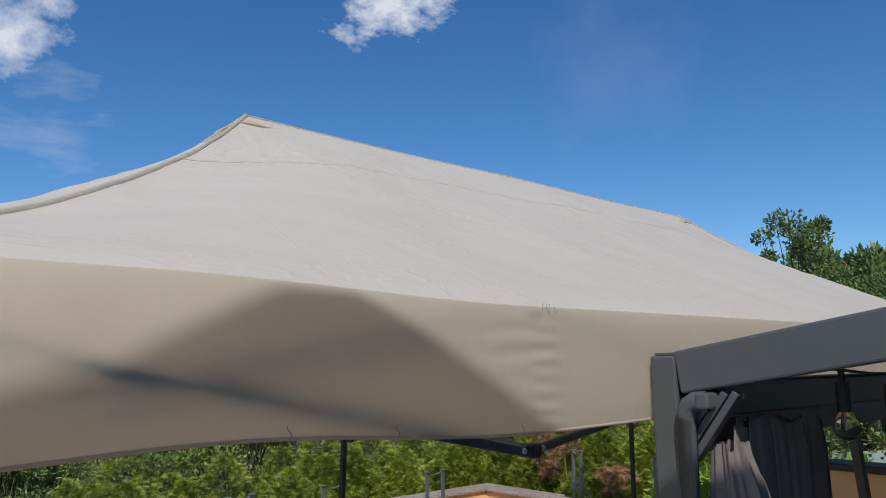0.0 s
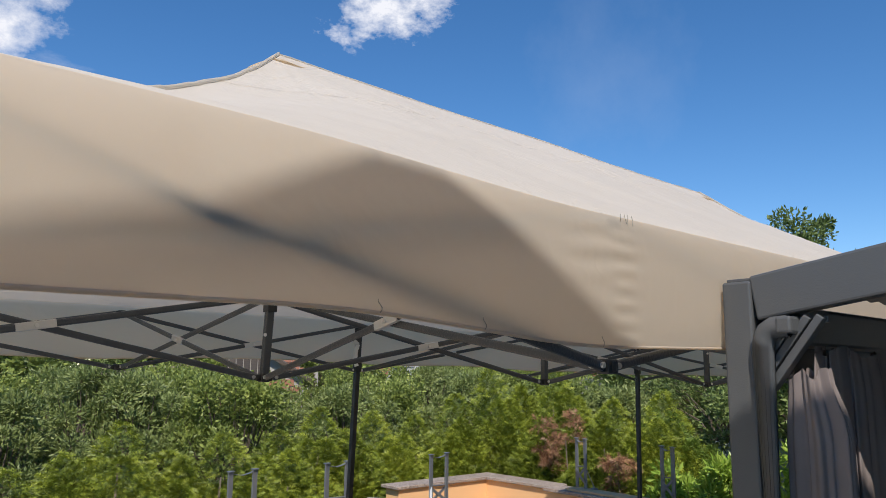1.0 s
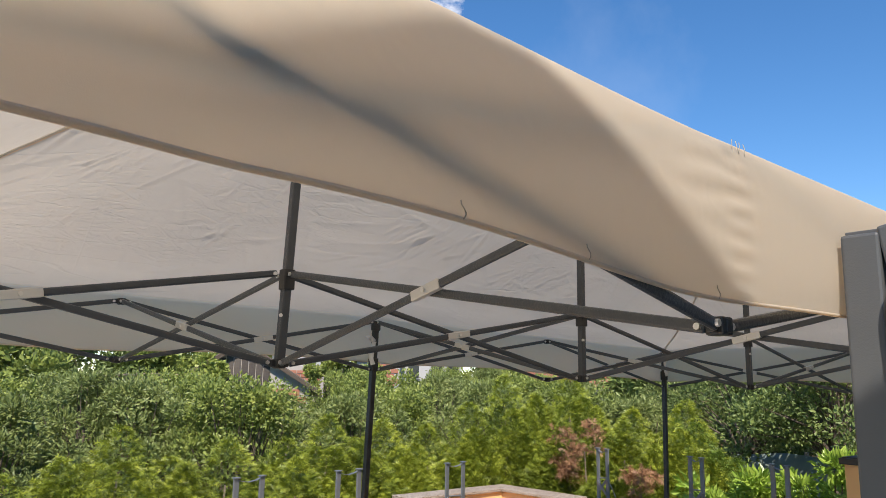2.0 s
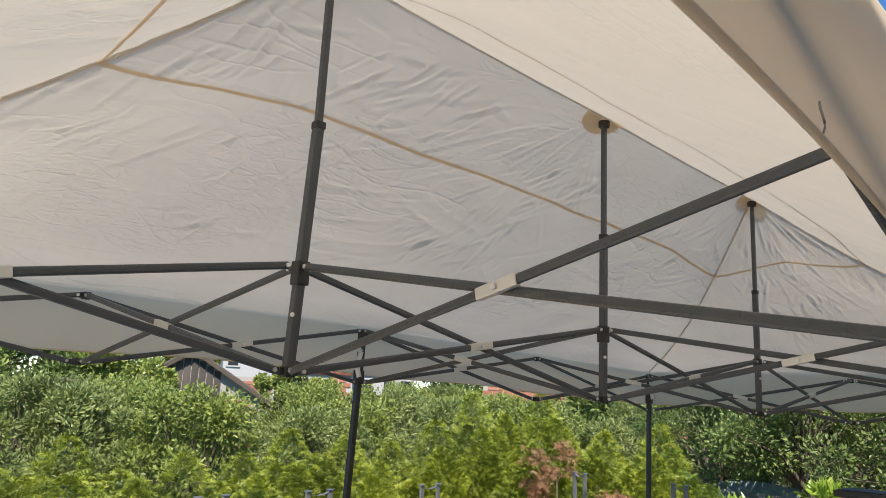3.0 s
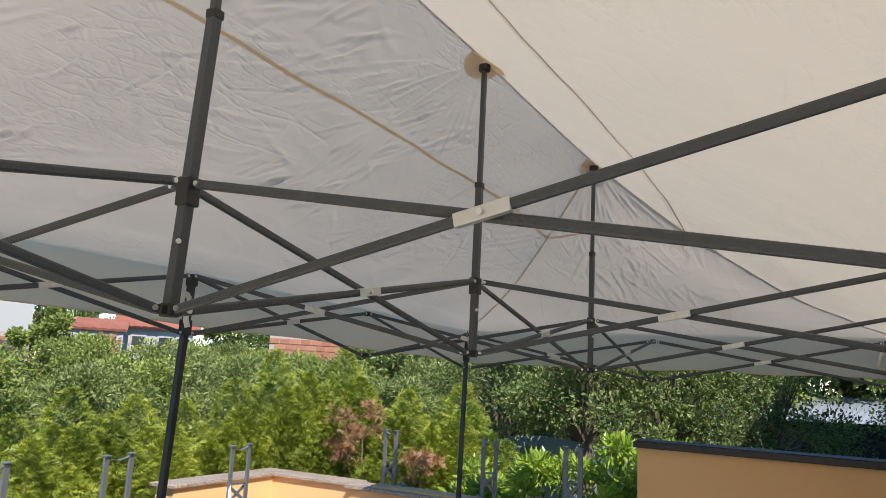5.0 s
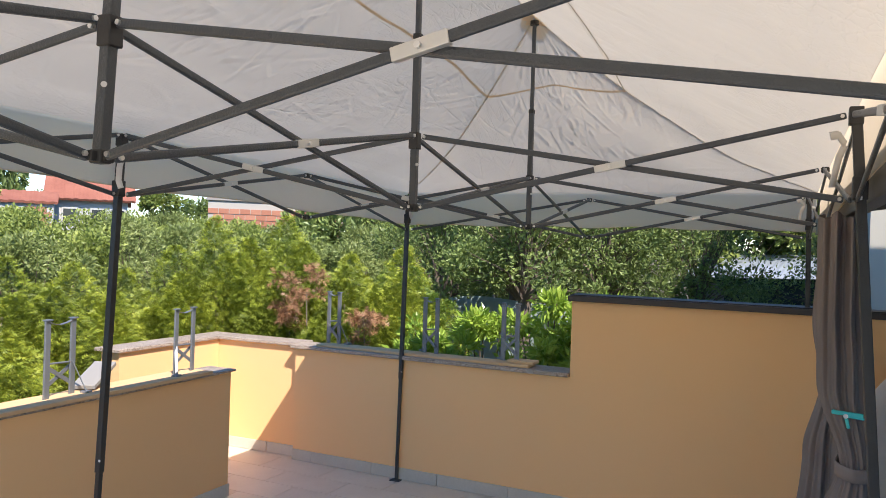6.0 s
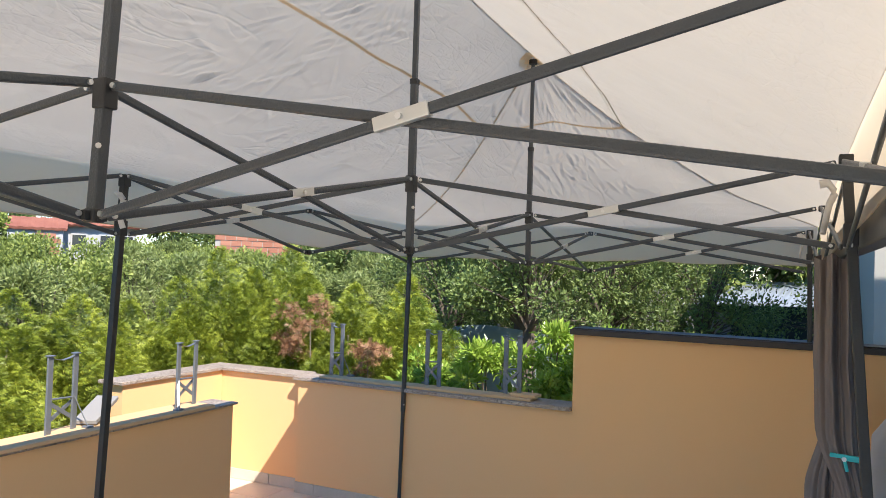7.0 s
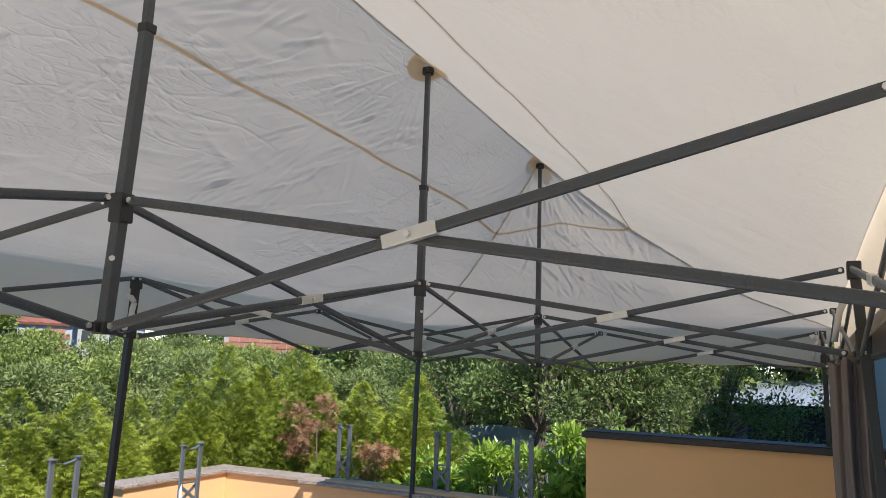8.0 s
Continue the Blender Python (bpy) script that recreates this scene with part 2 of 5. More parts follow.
PERGOLA = surface("anthracite_paint", (0.072, 0.076, 0.078), (0.095, 0.100, 0.102), 0.42, 2.5, 260, 0.12)
CURTAIN = fabric("taupe_curtain", (0.255, 0.215, 0.20), (0.205, 0.172, 0.16), 0.12, crease=0.12, warm=(0.2, 0.15, 0.13))
BLUE = surface("blue_plastic", (0.03, 0.16, 0.42), (0.05, 0.22, 0.52), 0.45, 8, 60, 0.1)
TEAL = surface("teal_plastic", (0.02, 0.40, 0.42), (0.03, 0.48, 0.50), 0.35, 10, 90, 0.05)
WHITE_CLOTH = fabric("white_cloth", (0.74, 0.74, 0.73), (0.66, 0.66, 0.66), 0.15, crease=0.2, warm=(0.7, 0.7, 0.7))
BLACK_CLOTH = surface("black_cloth", (0.012, 0.012, 0.013), (0.03, 0.03, 0.03), 0.85, 8, 120, 0.3)
NEIGHBOUR = surface("cream_neighbour_render", (0.42, 0.395, 0.33), (0.48, 0.455, 0.39), 0.9, 1.5, 180, 0.2)
HOUSE = surface("cream_house_render", (0.62, 0.58, 0.48), (0.70, 0.66, 0.56), 0.85, 1.5, 180, 0.2)
EARTH = surface("garden_earth", (0.045, 0.05, 0.022), (0.10, 0.095, 0.045), 0.95, 0.8, 14, 0.8)
BARK = surface("bark", (0.055, 0.042, 0.032), (0.13, 0.10, 0.075), 0.9, 9, 70, 0.9)
TWIG = surface("dry_twigs", (0.12, 0.09, 0.065), (0.25, 0.20, 0.15), 0.9, 9, 70, 0.6)
ROOF_RED = surface("red_roof_tile", (0.25, 0.085, 0.055), (0.36, 0.14, 0.09), 0.8, 1.5, 18, 0.5, object_random=0.3)
BRICK = surface("red_hollow_brick", (0.36, 0.145, 0.09), (0.46, 0.21, 0.135), 0.85, 3, 30, 0.4, object_random=0.3)
MORTAR = surface("grey_mortar", (0.30, 0.27, 0.24), (0.40, 0.37, 0.33), 0.9, 4, 40, 0.3)
WHITEWALL = surface("white_render", (0.36, 0.36, 0.35), (0.45, 0.45, 0.44), 0.85, 1.2, 30, 0.2)
PLANK = surface("grey_barn_wood", (0.07, 0.058, 0.05), (0.14, 0.12, 0.10), 0.85, 3, 40, 0.5, object_random=0.3)
TINROOF = surface("pale_corrugated_metal", (0.20, 0.24, 0.28), (0.33, 0.37, 0.41), 0.45, 1.2, 20, 0.2, 0.2)
DARKWALL = surface("dark_shed_wall", (0.022, 0.026, 0.024), (0.045, 0.05, 0.046), 0.8, 1.5, 25, 0.3)
CONCRETE = surface("grey_concrete", (0.19, 0.175, 0.16), (0.28, 0.26, 0.24), 0.9, 2, 30, 0.4)
NETTING = surface("green_shade_net", (0.19, 0.25, 0.225), (0.27, 0.33, 0.30), 0.8, 2, 60, 0.3)
STONE = surface("pale_granite_slab", (0.20, 0.19, 0.175), (0.29, 0.275, 0.255), 0.8, 8, 160, 0.2)
WINDOWDARK = surface("dark_window_glass", (0.015, 0.018, 0.02), (0.03, 0.034, 0.036), 0.12, 2, 20, 0.02)


def granite():
    m, n, l, p = mat("speckled_granite")
    tc = n.new("ShaderNodeTexCoord")
    v = node(n, "ShaderNodeTexVoronoi", Scale=150.0)
    l.new(tc.outputs["Object"], v.inputs["Vector"])
    z = node(n, "ShaderNodeTexNoise", Scale=3.0, Detail=4.0)
    l.new(tc.outputs["Object"], z.inputs["Vector"])
    s = n.new("ShaderNodeSeparateColor")
    l.new(v.outputs["Color"], s.inputs["Color"])
    c = ramp(n, l, s.outputs["Red"], [(0.0, (0.13, 0.10, 0.08)), (0.25, (0.29, 0.22, 0.17)), (0.6, (0.45, 0.37, 0.30)), (1.0, (0.58, 0.50, 0.42))])
    mx = n.new("ShaderNodeMix")
    mx.data_type, mx.blend_type = "RGBA", "MULTIPLY"
    mx.inputs["Factor"].default_value = 0.5
    l.new(c, mx.inputs["A"])
    l.new(ramp(n, l, z.outputs["Fac"], [(0.3, (0.62, 0.58, 0.53)), (0.7, (1, 1, 1))]), mx.inputs["B"])
    l.new(mx.outputs["Result"], p.inputs["Base Color"])
    p.inputs["Roughness"].default_value = 0.55
    return m


COPING = granite()


def clear_glass():
    m, n, l, p = mat("clear_bulb_glass")
    p.inputs["Base Color"].default_value = (0.95, 0.93, 0.88, 1)
    p.inputs["Roughness"].default_value = 0.03
    p.inputs["Transmission Weight"].default_value = 1.0
    p.inputs["IOR"].default_value = 1.08
    return m


GLASS = clear_glass()
THUJA = foliage("thuja_sprays", [(0.10, (0.070, 0.100, 0.018)), (0.40, (0.20, 0.255, 0.032)), (0.70, (0.36, 0.41, 0.048)), (1.0, (0.56, 0.58, 0.070))], 0.22)
THUJA_GREEN = foliage("green_thuja_sprays", [(0.15, (0.075, 0.125, 0.026)), (0.5, (0.17, 0.26, 0.042)), (1.0, (0.33, 0.43, 0.070))], 0.25)
BROWN = foliage("dead_thuja_sprays", [(0.2, (0.24, 0.125, 0.065)), (0.9, (0.50, 0.275, 0.15))], 0.2)
APPLE = foliage("fruit_tree_leaves", [(0.1, (0.085, 0.125, 0.032)), (0.5, (0.25, 0.31, 0.070)), (0.85, (0.44, 0.49, 0.13)), (1.0, (0.58, 0.60, 0.18))], 0.30)
OLIVE = foliage("grey_green_leaves", [(0.1, (0.095, 0.13, 0.042)), (0.5, (0.23, 0.285, 0.085)), (0.85, (0.38, 0.43, 0.16)), (1.0, (0.53, 0.56, 0.24))], 0.27)
PLUM = foliage("plum_leaves", [(0.1, (0.070, 0.105, 0.032)), (0.5, (0.175, 0.24, 0.068)), (1.0, (0.38, 0.46, 0.15))], 0.3)
LAUREL = foliage("laurel_leaves", [(0.1, (0.16, 0.27, 0.04)), (0.5, (0.31, 0.46, 0.070)), (1.0, (0.54, 0.66, 0.14))], 0.35, 0.3)


# ---- mesh helpers ----
def to_mesh(bm, name, material, smooth=False):
    me = bpy.data.meshes.new(name)
    bmesh.ops.recalc_face_normals(bm, faces=bm.faces[:])
    bm.to_mesh(me)
    bm.free()
    me.materials.append(material)
    if smooth:
        me.shade_smooth()
    return me


def part(name, bm, material, parent=None, label="", smooth=False, m=None):
    """One mesh object, a part of parent where one is given."""
    ob = new(name, bm if isinstance(bm, bpy.types.Mesh) else to_mesh(bm, name, material, smooth))
    if parent is not None:
        ob.parent = parent
    if m is not None:
        ob.matrix_basis = m
    if label:
        ob["label"] = label
    return ob


def thing(name, label, category, at=(0, 0, 0), group="", kind="", rz=0.0):
    ob = new(name)
    ob.matrix_basis = pose(*at, 0, 0, rz)
    return tagged(ob, label, category, group, kind)


def box(bm, lo, hi, bevel=0.0, m=None):
    """An upright box from corner lo to corner hi, with rounded edges where bevel is given."""
    lo, hi = Vector(lo), Vector(hi)
    made = bmesh.ops.create_cube(bm, size=1)["verts"]
    size, mid = hi - lo, (lo + hi) / 2
    bmesh.ops.transform(bm, matrix=Matrix.Translation(mid) @ Matrix.Diagonal((*size, 1)), verts=made)
    if bevel:
        edges = list({e for v in made for e in v.link_edges})
        made = bmesh.ops.bevel(bm, geom=edges, offset=bevel, segments=2, affect="EDGES", profile=0.5)["verts"]
    if m is not None:
        bmesh.ops.transform(bm, matrix=m, verts=made)
    return bm


def boxed(lo, hi, bevel=0.0):
    return box(bmesh.new(), lo, hi, bevel)


def along(a, b, up=(0, 0, 1)):
    """The pose whose z axis runs from a to b."""
    a, b = Vector(a), Vector(b)
    z = (b - a).normalized()
    x = Vector(up).cross(z)
    x = x.normalized() if x.length > 1e-4 else Vector((1, 0, 0))
    y = z.cross(x)
    return Matrix.Translation(a) @ Matrix((x, y, z)).transposed().to_4x4()


def bar(bm, a, b, w, h, bevel=0.003, up=(0, 0, 1)):
    """A rounded rectangular tube from a to b; h is its upright side."""
    n = (Vector(b) - Vector(a)).length
    return box(bm, (-w / 2, -h / 2, 0), (w / 2, h / 2, n), bevel, along(a, b, up))


def rod(bm, a, b, r, seg=10, r2=None):
    n = (Vector(b) - Vector(a)).length
    made = bmesh.ops.create_cone(bm, cap_ends=True, segments=seg, radius1=r, radius2=r if r2 is None else r2, depth=n)["verts"]
    bmesh.ops.transform(bm, matrix=along(a, b) @ Matrix.Translation((0, 0, n / 2)), verts=made)
    return bm


def grid_mesh(bm, nu, nv, fn):
    """A sheet of nu x nv faces, whose points are fn(u, v) with u and v from 0 to 1."""
    vs = [[bm.verts.new(fn(i / nu, j / nv)) for j in range(nv + 1)] for i in range(nu + 1)]
    for i in range(nu):
        for j in range(nv):
            bm.faces.new((vs[i][j], vs[i + 1][j], vs[i + 1][j + 1], vs[i][j + 1]))
    return bm


def sheet(name, nu, nv, fn, material, parent, thick=0.0, label=""):
    bm = bmesh.new()
    grid_mesh(bm, nu, nv, fn)
    me = to_mesh(bm, name, material, True)
    ob = part(name, me, material, parent, label)
    if thick:
        s = ob.modifiers.new("thickness", "SOLIDIFY")
        s.thickness, s.offset = thick, 0.0
    return ob


# ---- the terrace: ground, floor, walls ----
WALL = pose(4.43, 0, 0, 0, 0, -2.4)        # frame of the terrace's end wall: its face is x = 0, y runs along it
ground = new("ground", to_mesh(grid_mesh(bmesh.new(), 90, 90, lambda u, v: (
    (u - 0.5) ** 3 * 6000 + (u - 0.5) * 60, (v - 0.5) ** 3 * 6000 + (v - 0.5) * 60,
    -0.32 + 0.10 * noise.noise(Vector((u * 60, v * 60, 0))))), "ground", EARTH, True))
tagged(ground, "uneven garden ground with earth and grass", "ground", kind="structure")

floor = new("floor", to_mesh(boxed((-6.0, -4.65, -0.30), (4.60, 3.60, -0.006)), "floor", GROUT))
tagged(floor, "terrace floor of grey rectangular tiles in running bond", "floor", kind="structure")

end_wall = new("wall_east", to_mesh(box(boxed((0, 0.09, -0.3), (0.20, 2.62, 0.998)), (0.0, -4.6, -0.3), (0.20, 0.09, 1.570)), "wall_east", RENDER))
end_wall.matrix_basis = WALL
tagged(end_wall, "ochre rendered parapet wall with a low and a tall part", "wall", kind="structure")
part("granite_coping", boxed((-0.04, 0.095, 0.998), (0.24, 2.66, 1.030), 0.006), COPING, end_wall, "speckled brown granite coping")
part("cap", box(boxed((-0.035, -4.6, 1.570), (0.235, 0.115, 1.612), 0.006), (-0.02, -4.6, 1.612), (0.22, 0.10, 1.620), 0.003), CAP, end_wall, "dark brown wall cap")

back_wall = new("wall_stair_east", to_mesh(boxed((4.62, 2.64, -0.3), (4.82, 3.75, 1.003)), "wall_stair_east", RENDER))
tagged(back_wall, "ochre rendered parapet of the stair passage in full sun", "wall", kind="structure")
part("granite_coping", boxed((4.585, 2.645, 1.003), (4.86, 3.79, 1.033), 0.006), COPING, back_wall, "speckled pale granite coping")
side_wall = new("wall_stair_north", to_mesh(boxed((3.42, 3.55, -0.3), (4.617, 3.75, 1.003)), "wall_stair_north", RENDER))
tagged(side_wall, "ochre rendered parapet closing the stair passage", "wall", kind="structure")
part("granite_coping", boxed((3.38, 3.52, 1.003), (4.582, 3.79, 1.033), 0.006), COPING, side_wall, "speckled pale granite coping")
low_wall = new("wall_north", to_mesh(boxed((-6.0, 2.462, -0.3), (3.47, 2.66, 0.948)), "wall_north", RENDER))
tagged(low_wall, "low ochre rendered parapet along the terrace", "wall", kind="structure")
part("granite_coping", boxed((-6.0, 2.44, 0.948), (3.505, 2.70, 0.966), 0.006), COPING, low_wall, "speckled granite coping with a chipped end")

# boards lying on the copings
plank = thing("coping_board", "weathered brown board lying on the granite coping", "board")
part("board", boxed((0.0, 0.42, 1.030), (0.17, 2.40, 1.052), 0.005), WOOD, plank, m=WALL)
plank2 = thing("coping_board", "weathered brown board lying on the granite coping", "board")
part("board", boxed((-3.0, 2.418, 0.966), (3.22, 2.66, 0.990), 0.004), WOOD, plank2)
scrap = thing("board_offcut", "short brown board offcut on the coping board", "board")
part("board", boxed((0.02, 0.40, 1.052), (0.15, 0.62, 1.075), 0.004), WOOD, scrap, m=WALL @ pose(0, 0, 0, 0, 0, -3))
slab = thing("stone_slab", "pale granite slab tilted on the low parapet", "stone slab")
part("slab", boxed((-0.07, 0.0, 0.0), (0.07, 0.38, 0.028), 0.004), STONE, slab, m=pose(2.22, 2.57, 0.998, 14, 0, -62))


# ---- railing brackets on the copings ----
def railing_bracket(m, flip, half=0.10):
    """Two galvanised flat posts joined by a bent strap, with crossed braces and a raking foot."""
    b = thing("railing_bracket", "galvanised steel railing bracket with crossed braces on the coping", "bracket", group="railing brackets")
    b.matrix_basis = m
    for x in (-half, half):
        p = part("post", boxed((x - 0.02, -0.006, 0), (x + 0.02, 0.006, 0.455), 0.002), ZINC, b)
        box_lip = boxed((x - 0.023, -0.018, 0.455), (x + 0.023, 0.018, 0.463), 0.002)
        part("top_plate", box_lip, ZINC, p)
    strap = bmesh.new()
    pts = [Vector((-half, 0, 0.452)), Vector((-half * 0.6, 0.004, 0.435)), Vector((0.0, 0.006, 0.425)), Vector((half * 0.6, 0.004, 0.435)), Vector((half, 0, 0.452))]
    for p, q in zip(pts, pts[1:]):
        bar(strap, p, q, 0.022, 0.004, 0.0)
    part("strap", strap, ZINC, b)
    part("brace", bar(bmesh.new(), (-half, 0.010, 0.19), (half, 0.010, 0.07), 0.006, 0.024, 0.001), ZINC, b)
    part("brace", bar(bmesh.new(), (-half, 0.017, 0.06), (half, 0.017, 0.17), 0.006, 0.024, 0.001), ZINC, b)
    part("cross_bar", rod(bmesh.new(), (-half, 0, 0.205), (half, 0, 0.195), 0.006), ZINC, b)
    s = -1 if flip else 1
    part("raking_foot", bar(bmesh.new(), (s * half, 0, 0.20), (s * (half + 0.06), -0.055, 0.012), 0.022, 0.006, 0.001), ZINC, b)
    part("foot_plate", boxed((s * (half + 0.06) - 0.025, -0.08, 0.0), (s * (half + 0.06) + 0.025, -0.03, 0.014), 0.002), ZINC, b)
    return b


railing_bracket(pose(1.25, 2.55, 0.988, 0, 0, 8), False)
railing_bracket(pose(2.03, 2.55, 0.988, 0, 0, 8), False)
railing_bracket(pose(3.06, 2.55, 0.988, 0, 0, 8), True)
for yy in (2.30, 1.33, 0.62):
    railing_bracket(WALL @ pose(0.12, yy, 1.053, 0, 0, 78), yy > 2, 0.065)


# ---- the pop-up canopy: frame ----
ZU, ZL = 2.415, 2.145        # upper and lower hinges round the edge
EDGE = 1.512


def dip(x):
    """The edge of the canopy sinks towards its far end."""
    return 0.02 * max(0.0, x - 1.2)


def centre(x):
    """Upper and lower hinge heights on the middle line, which dips to the far end."""
    return 2.392 - 0.014 * x, 2.110 - 0.012 * x


def top(x):
    """Height of the ridge."""
    return 3.318 - 0.015 * min(max(x, 0.0), 3.0)


frame_ob = thing("pop_up_canopy", "dark grey folding steel canopy frame standing on the terrace", "canopy frame")


def post_part(name, x, y, foot, outer, inner, z_top, z_split):
    """A leg: square outer tube, narrower inner tube that slides in it, and a foot plate."""
    top, f = Vector((x, y, z_top)), Vector((foot[0], foot[1], 0.0))
    mid = f.lerp(top, z_split / z_top)
    leg = part(name, bar(bmesh.new(), mid, top, outer, outer, 0.003, (1, 0.0, 0)), STEEL_DARK, frame_ob)
    part("inner_tube", bar(bmesh.new(), f + Vector((0, 0, 0.004)), mid.lerp(top, 0.05), inner, inner, 0.002, (1, 0, 0)), STEEL_DARK, leg)
    part("foot_plate", boxed((f.x - 0.045, f.y - 0.045, 0.0), (f.x + 0.045, f.y + 0.045, 0.006), 0.002), STEEL_DARK, leg)
    part("height_button", rod(bmesh.new(), mid + Vector((-0.02, -0.02, 0.06)), mid + Vector((0, 0, 0.06)), 0.005), BOLT, leg)
    s = f.lerp(top, (ZL + 0.02) / z_top)
    slider = part("slider", boxed((s.x - 0.022, s.y - 0.022, s.z - 0.035), (s.x + 0.022, s.y + 0.022, s.z + 0.040), 0.004), PLASTIC, leg)
    head = part("head_bracket", boxed((x - 0.021, y - 0.021, z_top - 0.045), (x + 0.021, y + 0.021, z_top + 0.012), 0.004), PLASTIC, leg)
    return leg


LEGS = {(-1.5, -1.55): (-1.5, -1.60), (1.53, -1.525): (1.58, -1.695), (4.48, -1.49): (4.42, -1.52), (-1.5, EDGE): (-1.5, 1.56), (1.47, 1.51): (1.42, 1.58), (4.48, 1.51): (4.46, 1.53)}
for (x, y), foot in LEGS.items():
    post_part("leg", x, y, foot, 0.031, 0.024, ZU + 0.002 - dip(x), 0.84)


def bolt_at(parent, p, axis):
    a = Vector(axis).normalized()
    b = rod(bmesh.new(), Vector(p), Vector(p) + a * 0.006, 0.0062, 8)
    part("bolt", b, BOLT, parent)


def joint(x, y, z, plastic=True):
    """The moulded knuckle at which bars meet."""
    j = part("hinge", box(boxed((x - 0.0165, y - 0.0165, z - 0.015), (x + 0.0165, y + 0.0165, z + 0.015), 0.004), (x - 0.030, y - 0.007, z - 0.011), (x + 0.030, y + 0.007, z + 0.011), 0.002), PLASTIC, frame_ob)
    box_y = part("lug", boxed((x - 0.007, y - 0.019, z - 0.011), (x + 0.007, y + 0.019, z + 0.011), 0.002), PLASTIC, j)
    return j


def scissor(a, b, zs_a=None, zs_b=None, w=0.012, h=0.0215, swap=False):
    """Two crossed bars between the posts at a and b, side by side, with an aluminium sleeve at the crossing."""
    (ua, la), (ub, lb) = zs_a or (ZU, ZL), zs_b or (ZU, ZL)
    a, b = Vector((*a, 0)), Vector((*b, 0))
    d = (b - a).normalized()
    side = Vector((d.y, -d.x, 0))
    if side.dot(Vector((-0.7, -0.7, 0))) < 0:
        side = -side
    p, q = a + d * 0.028, b - d * 0.028
    o1, o2 = side * 0.0085, side * -0.0085
    if swap:
        o1, o2 = o2, o1
    A0, A1 = p + o1 + Vector((0, 0, la)), q + o1 + Vector((0, 0, ub))
    B0, B1 = p + o2 + Vector((0, 0, ua)), q + o2 + Vector((0, 0, lb))
    up = part("truss_bar", bar(bmesh.new(), A0, A1, w, h, 0.0055), STEEL, frame_ob)
    dn = part("truss_bar", bar(bmesh.new(), B0, B1, w, h, 0.0055), STEEL, frame_ob)
    for ob, P, Q in ((up, A0, A1), (dn, B0, B1)):
        e = (Q - P).normalized()
        for t, sgn in ((0.0, 1), (1.0, 1)):
            c = P.lerp(Q, t) + e * (0.012 if t == 0 else -0.012)
            bolt_at(ob, c + side * 0.006, side)
    mid = A0.lerp(A1, 0.5)
    e = (A1 - A0).normalized()
    part("sleeve", bar(bmesh.new(), mid - e * 0.055, mid + e * 0.055, w + 0.005, h + 0.004, 0.002), ALU, up, "bare aluminium sleeve")
    bolt_at(up, mid + side * 0.009, side)
    return up


XS = (-1.5, 0.0, 1.5, 3.0, 4.5)
NODE = {}
for x in XS:
    NODE[x, -1] = (x, -EDGE, ZU - dip(x), ZL - dip(x))
    NODE[x, 1] = (x, EDGE, ZU - dip(x), ZL - dip(x))
    NODE[x, 0] = (x, 0.0, *centre(x))
NODE[-1.5, -1] = (-1.5, -1.60, ZU + 0.02, ZL + 0.045)
NODE[0.0, -1] = (-0.06, -1.524, 2.438, 2.150)
NODE[1.5, 1] = (1.47, 1.51, ZU, ZL - 0.005)
NODE[1.5, -1] = (1.53, -1.525, ZU - 0.020, ZL - 0.014)
NODE[4.5, 1] = (4.48, 1.51, ZU - dip(4.5), ZL - dip(4.5))
NODE[4.5, -1] = (4.48, -1.49, ZU - dip(4.5), ZL - dip(4.5))
NODE[4.5, 0] = (4.5, 0.0, ZU - dip(4.5) - 0.02, ZL - dip(4.5) - 0.03)


def truss(p, q, swap=False):
    a, b = NODE[p], NODE[q]
    scissor(a[:2], b[:2], a[2:], b[2:], swap=swap)


for s in (-1, 1):
    for xa, xb in zip(XS, XS[1:]):
        truss((xa, s), (xb, s), s < 0)
    for x in XS:
        truss((x, 0), (x, s))
for xa, xb in zip(XS, XS[1:]):
    truss((xa, 0), (xb, 0))
for key in ((0.0, -1), (3.0, -1), (0.0, 1), (3.0, 1), (-1.5, 0), (4.5, 0)):
    x, y, zu, zl = NODE[key]
    joint(x, y, zu)
    joint(x, y, zl)

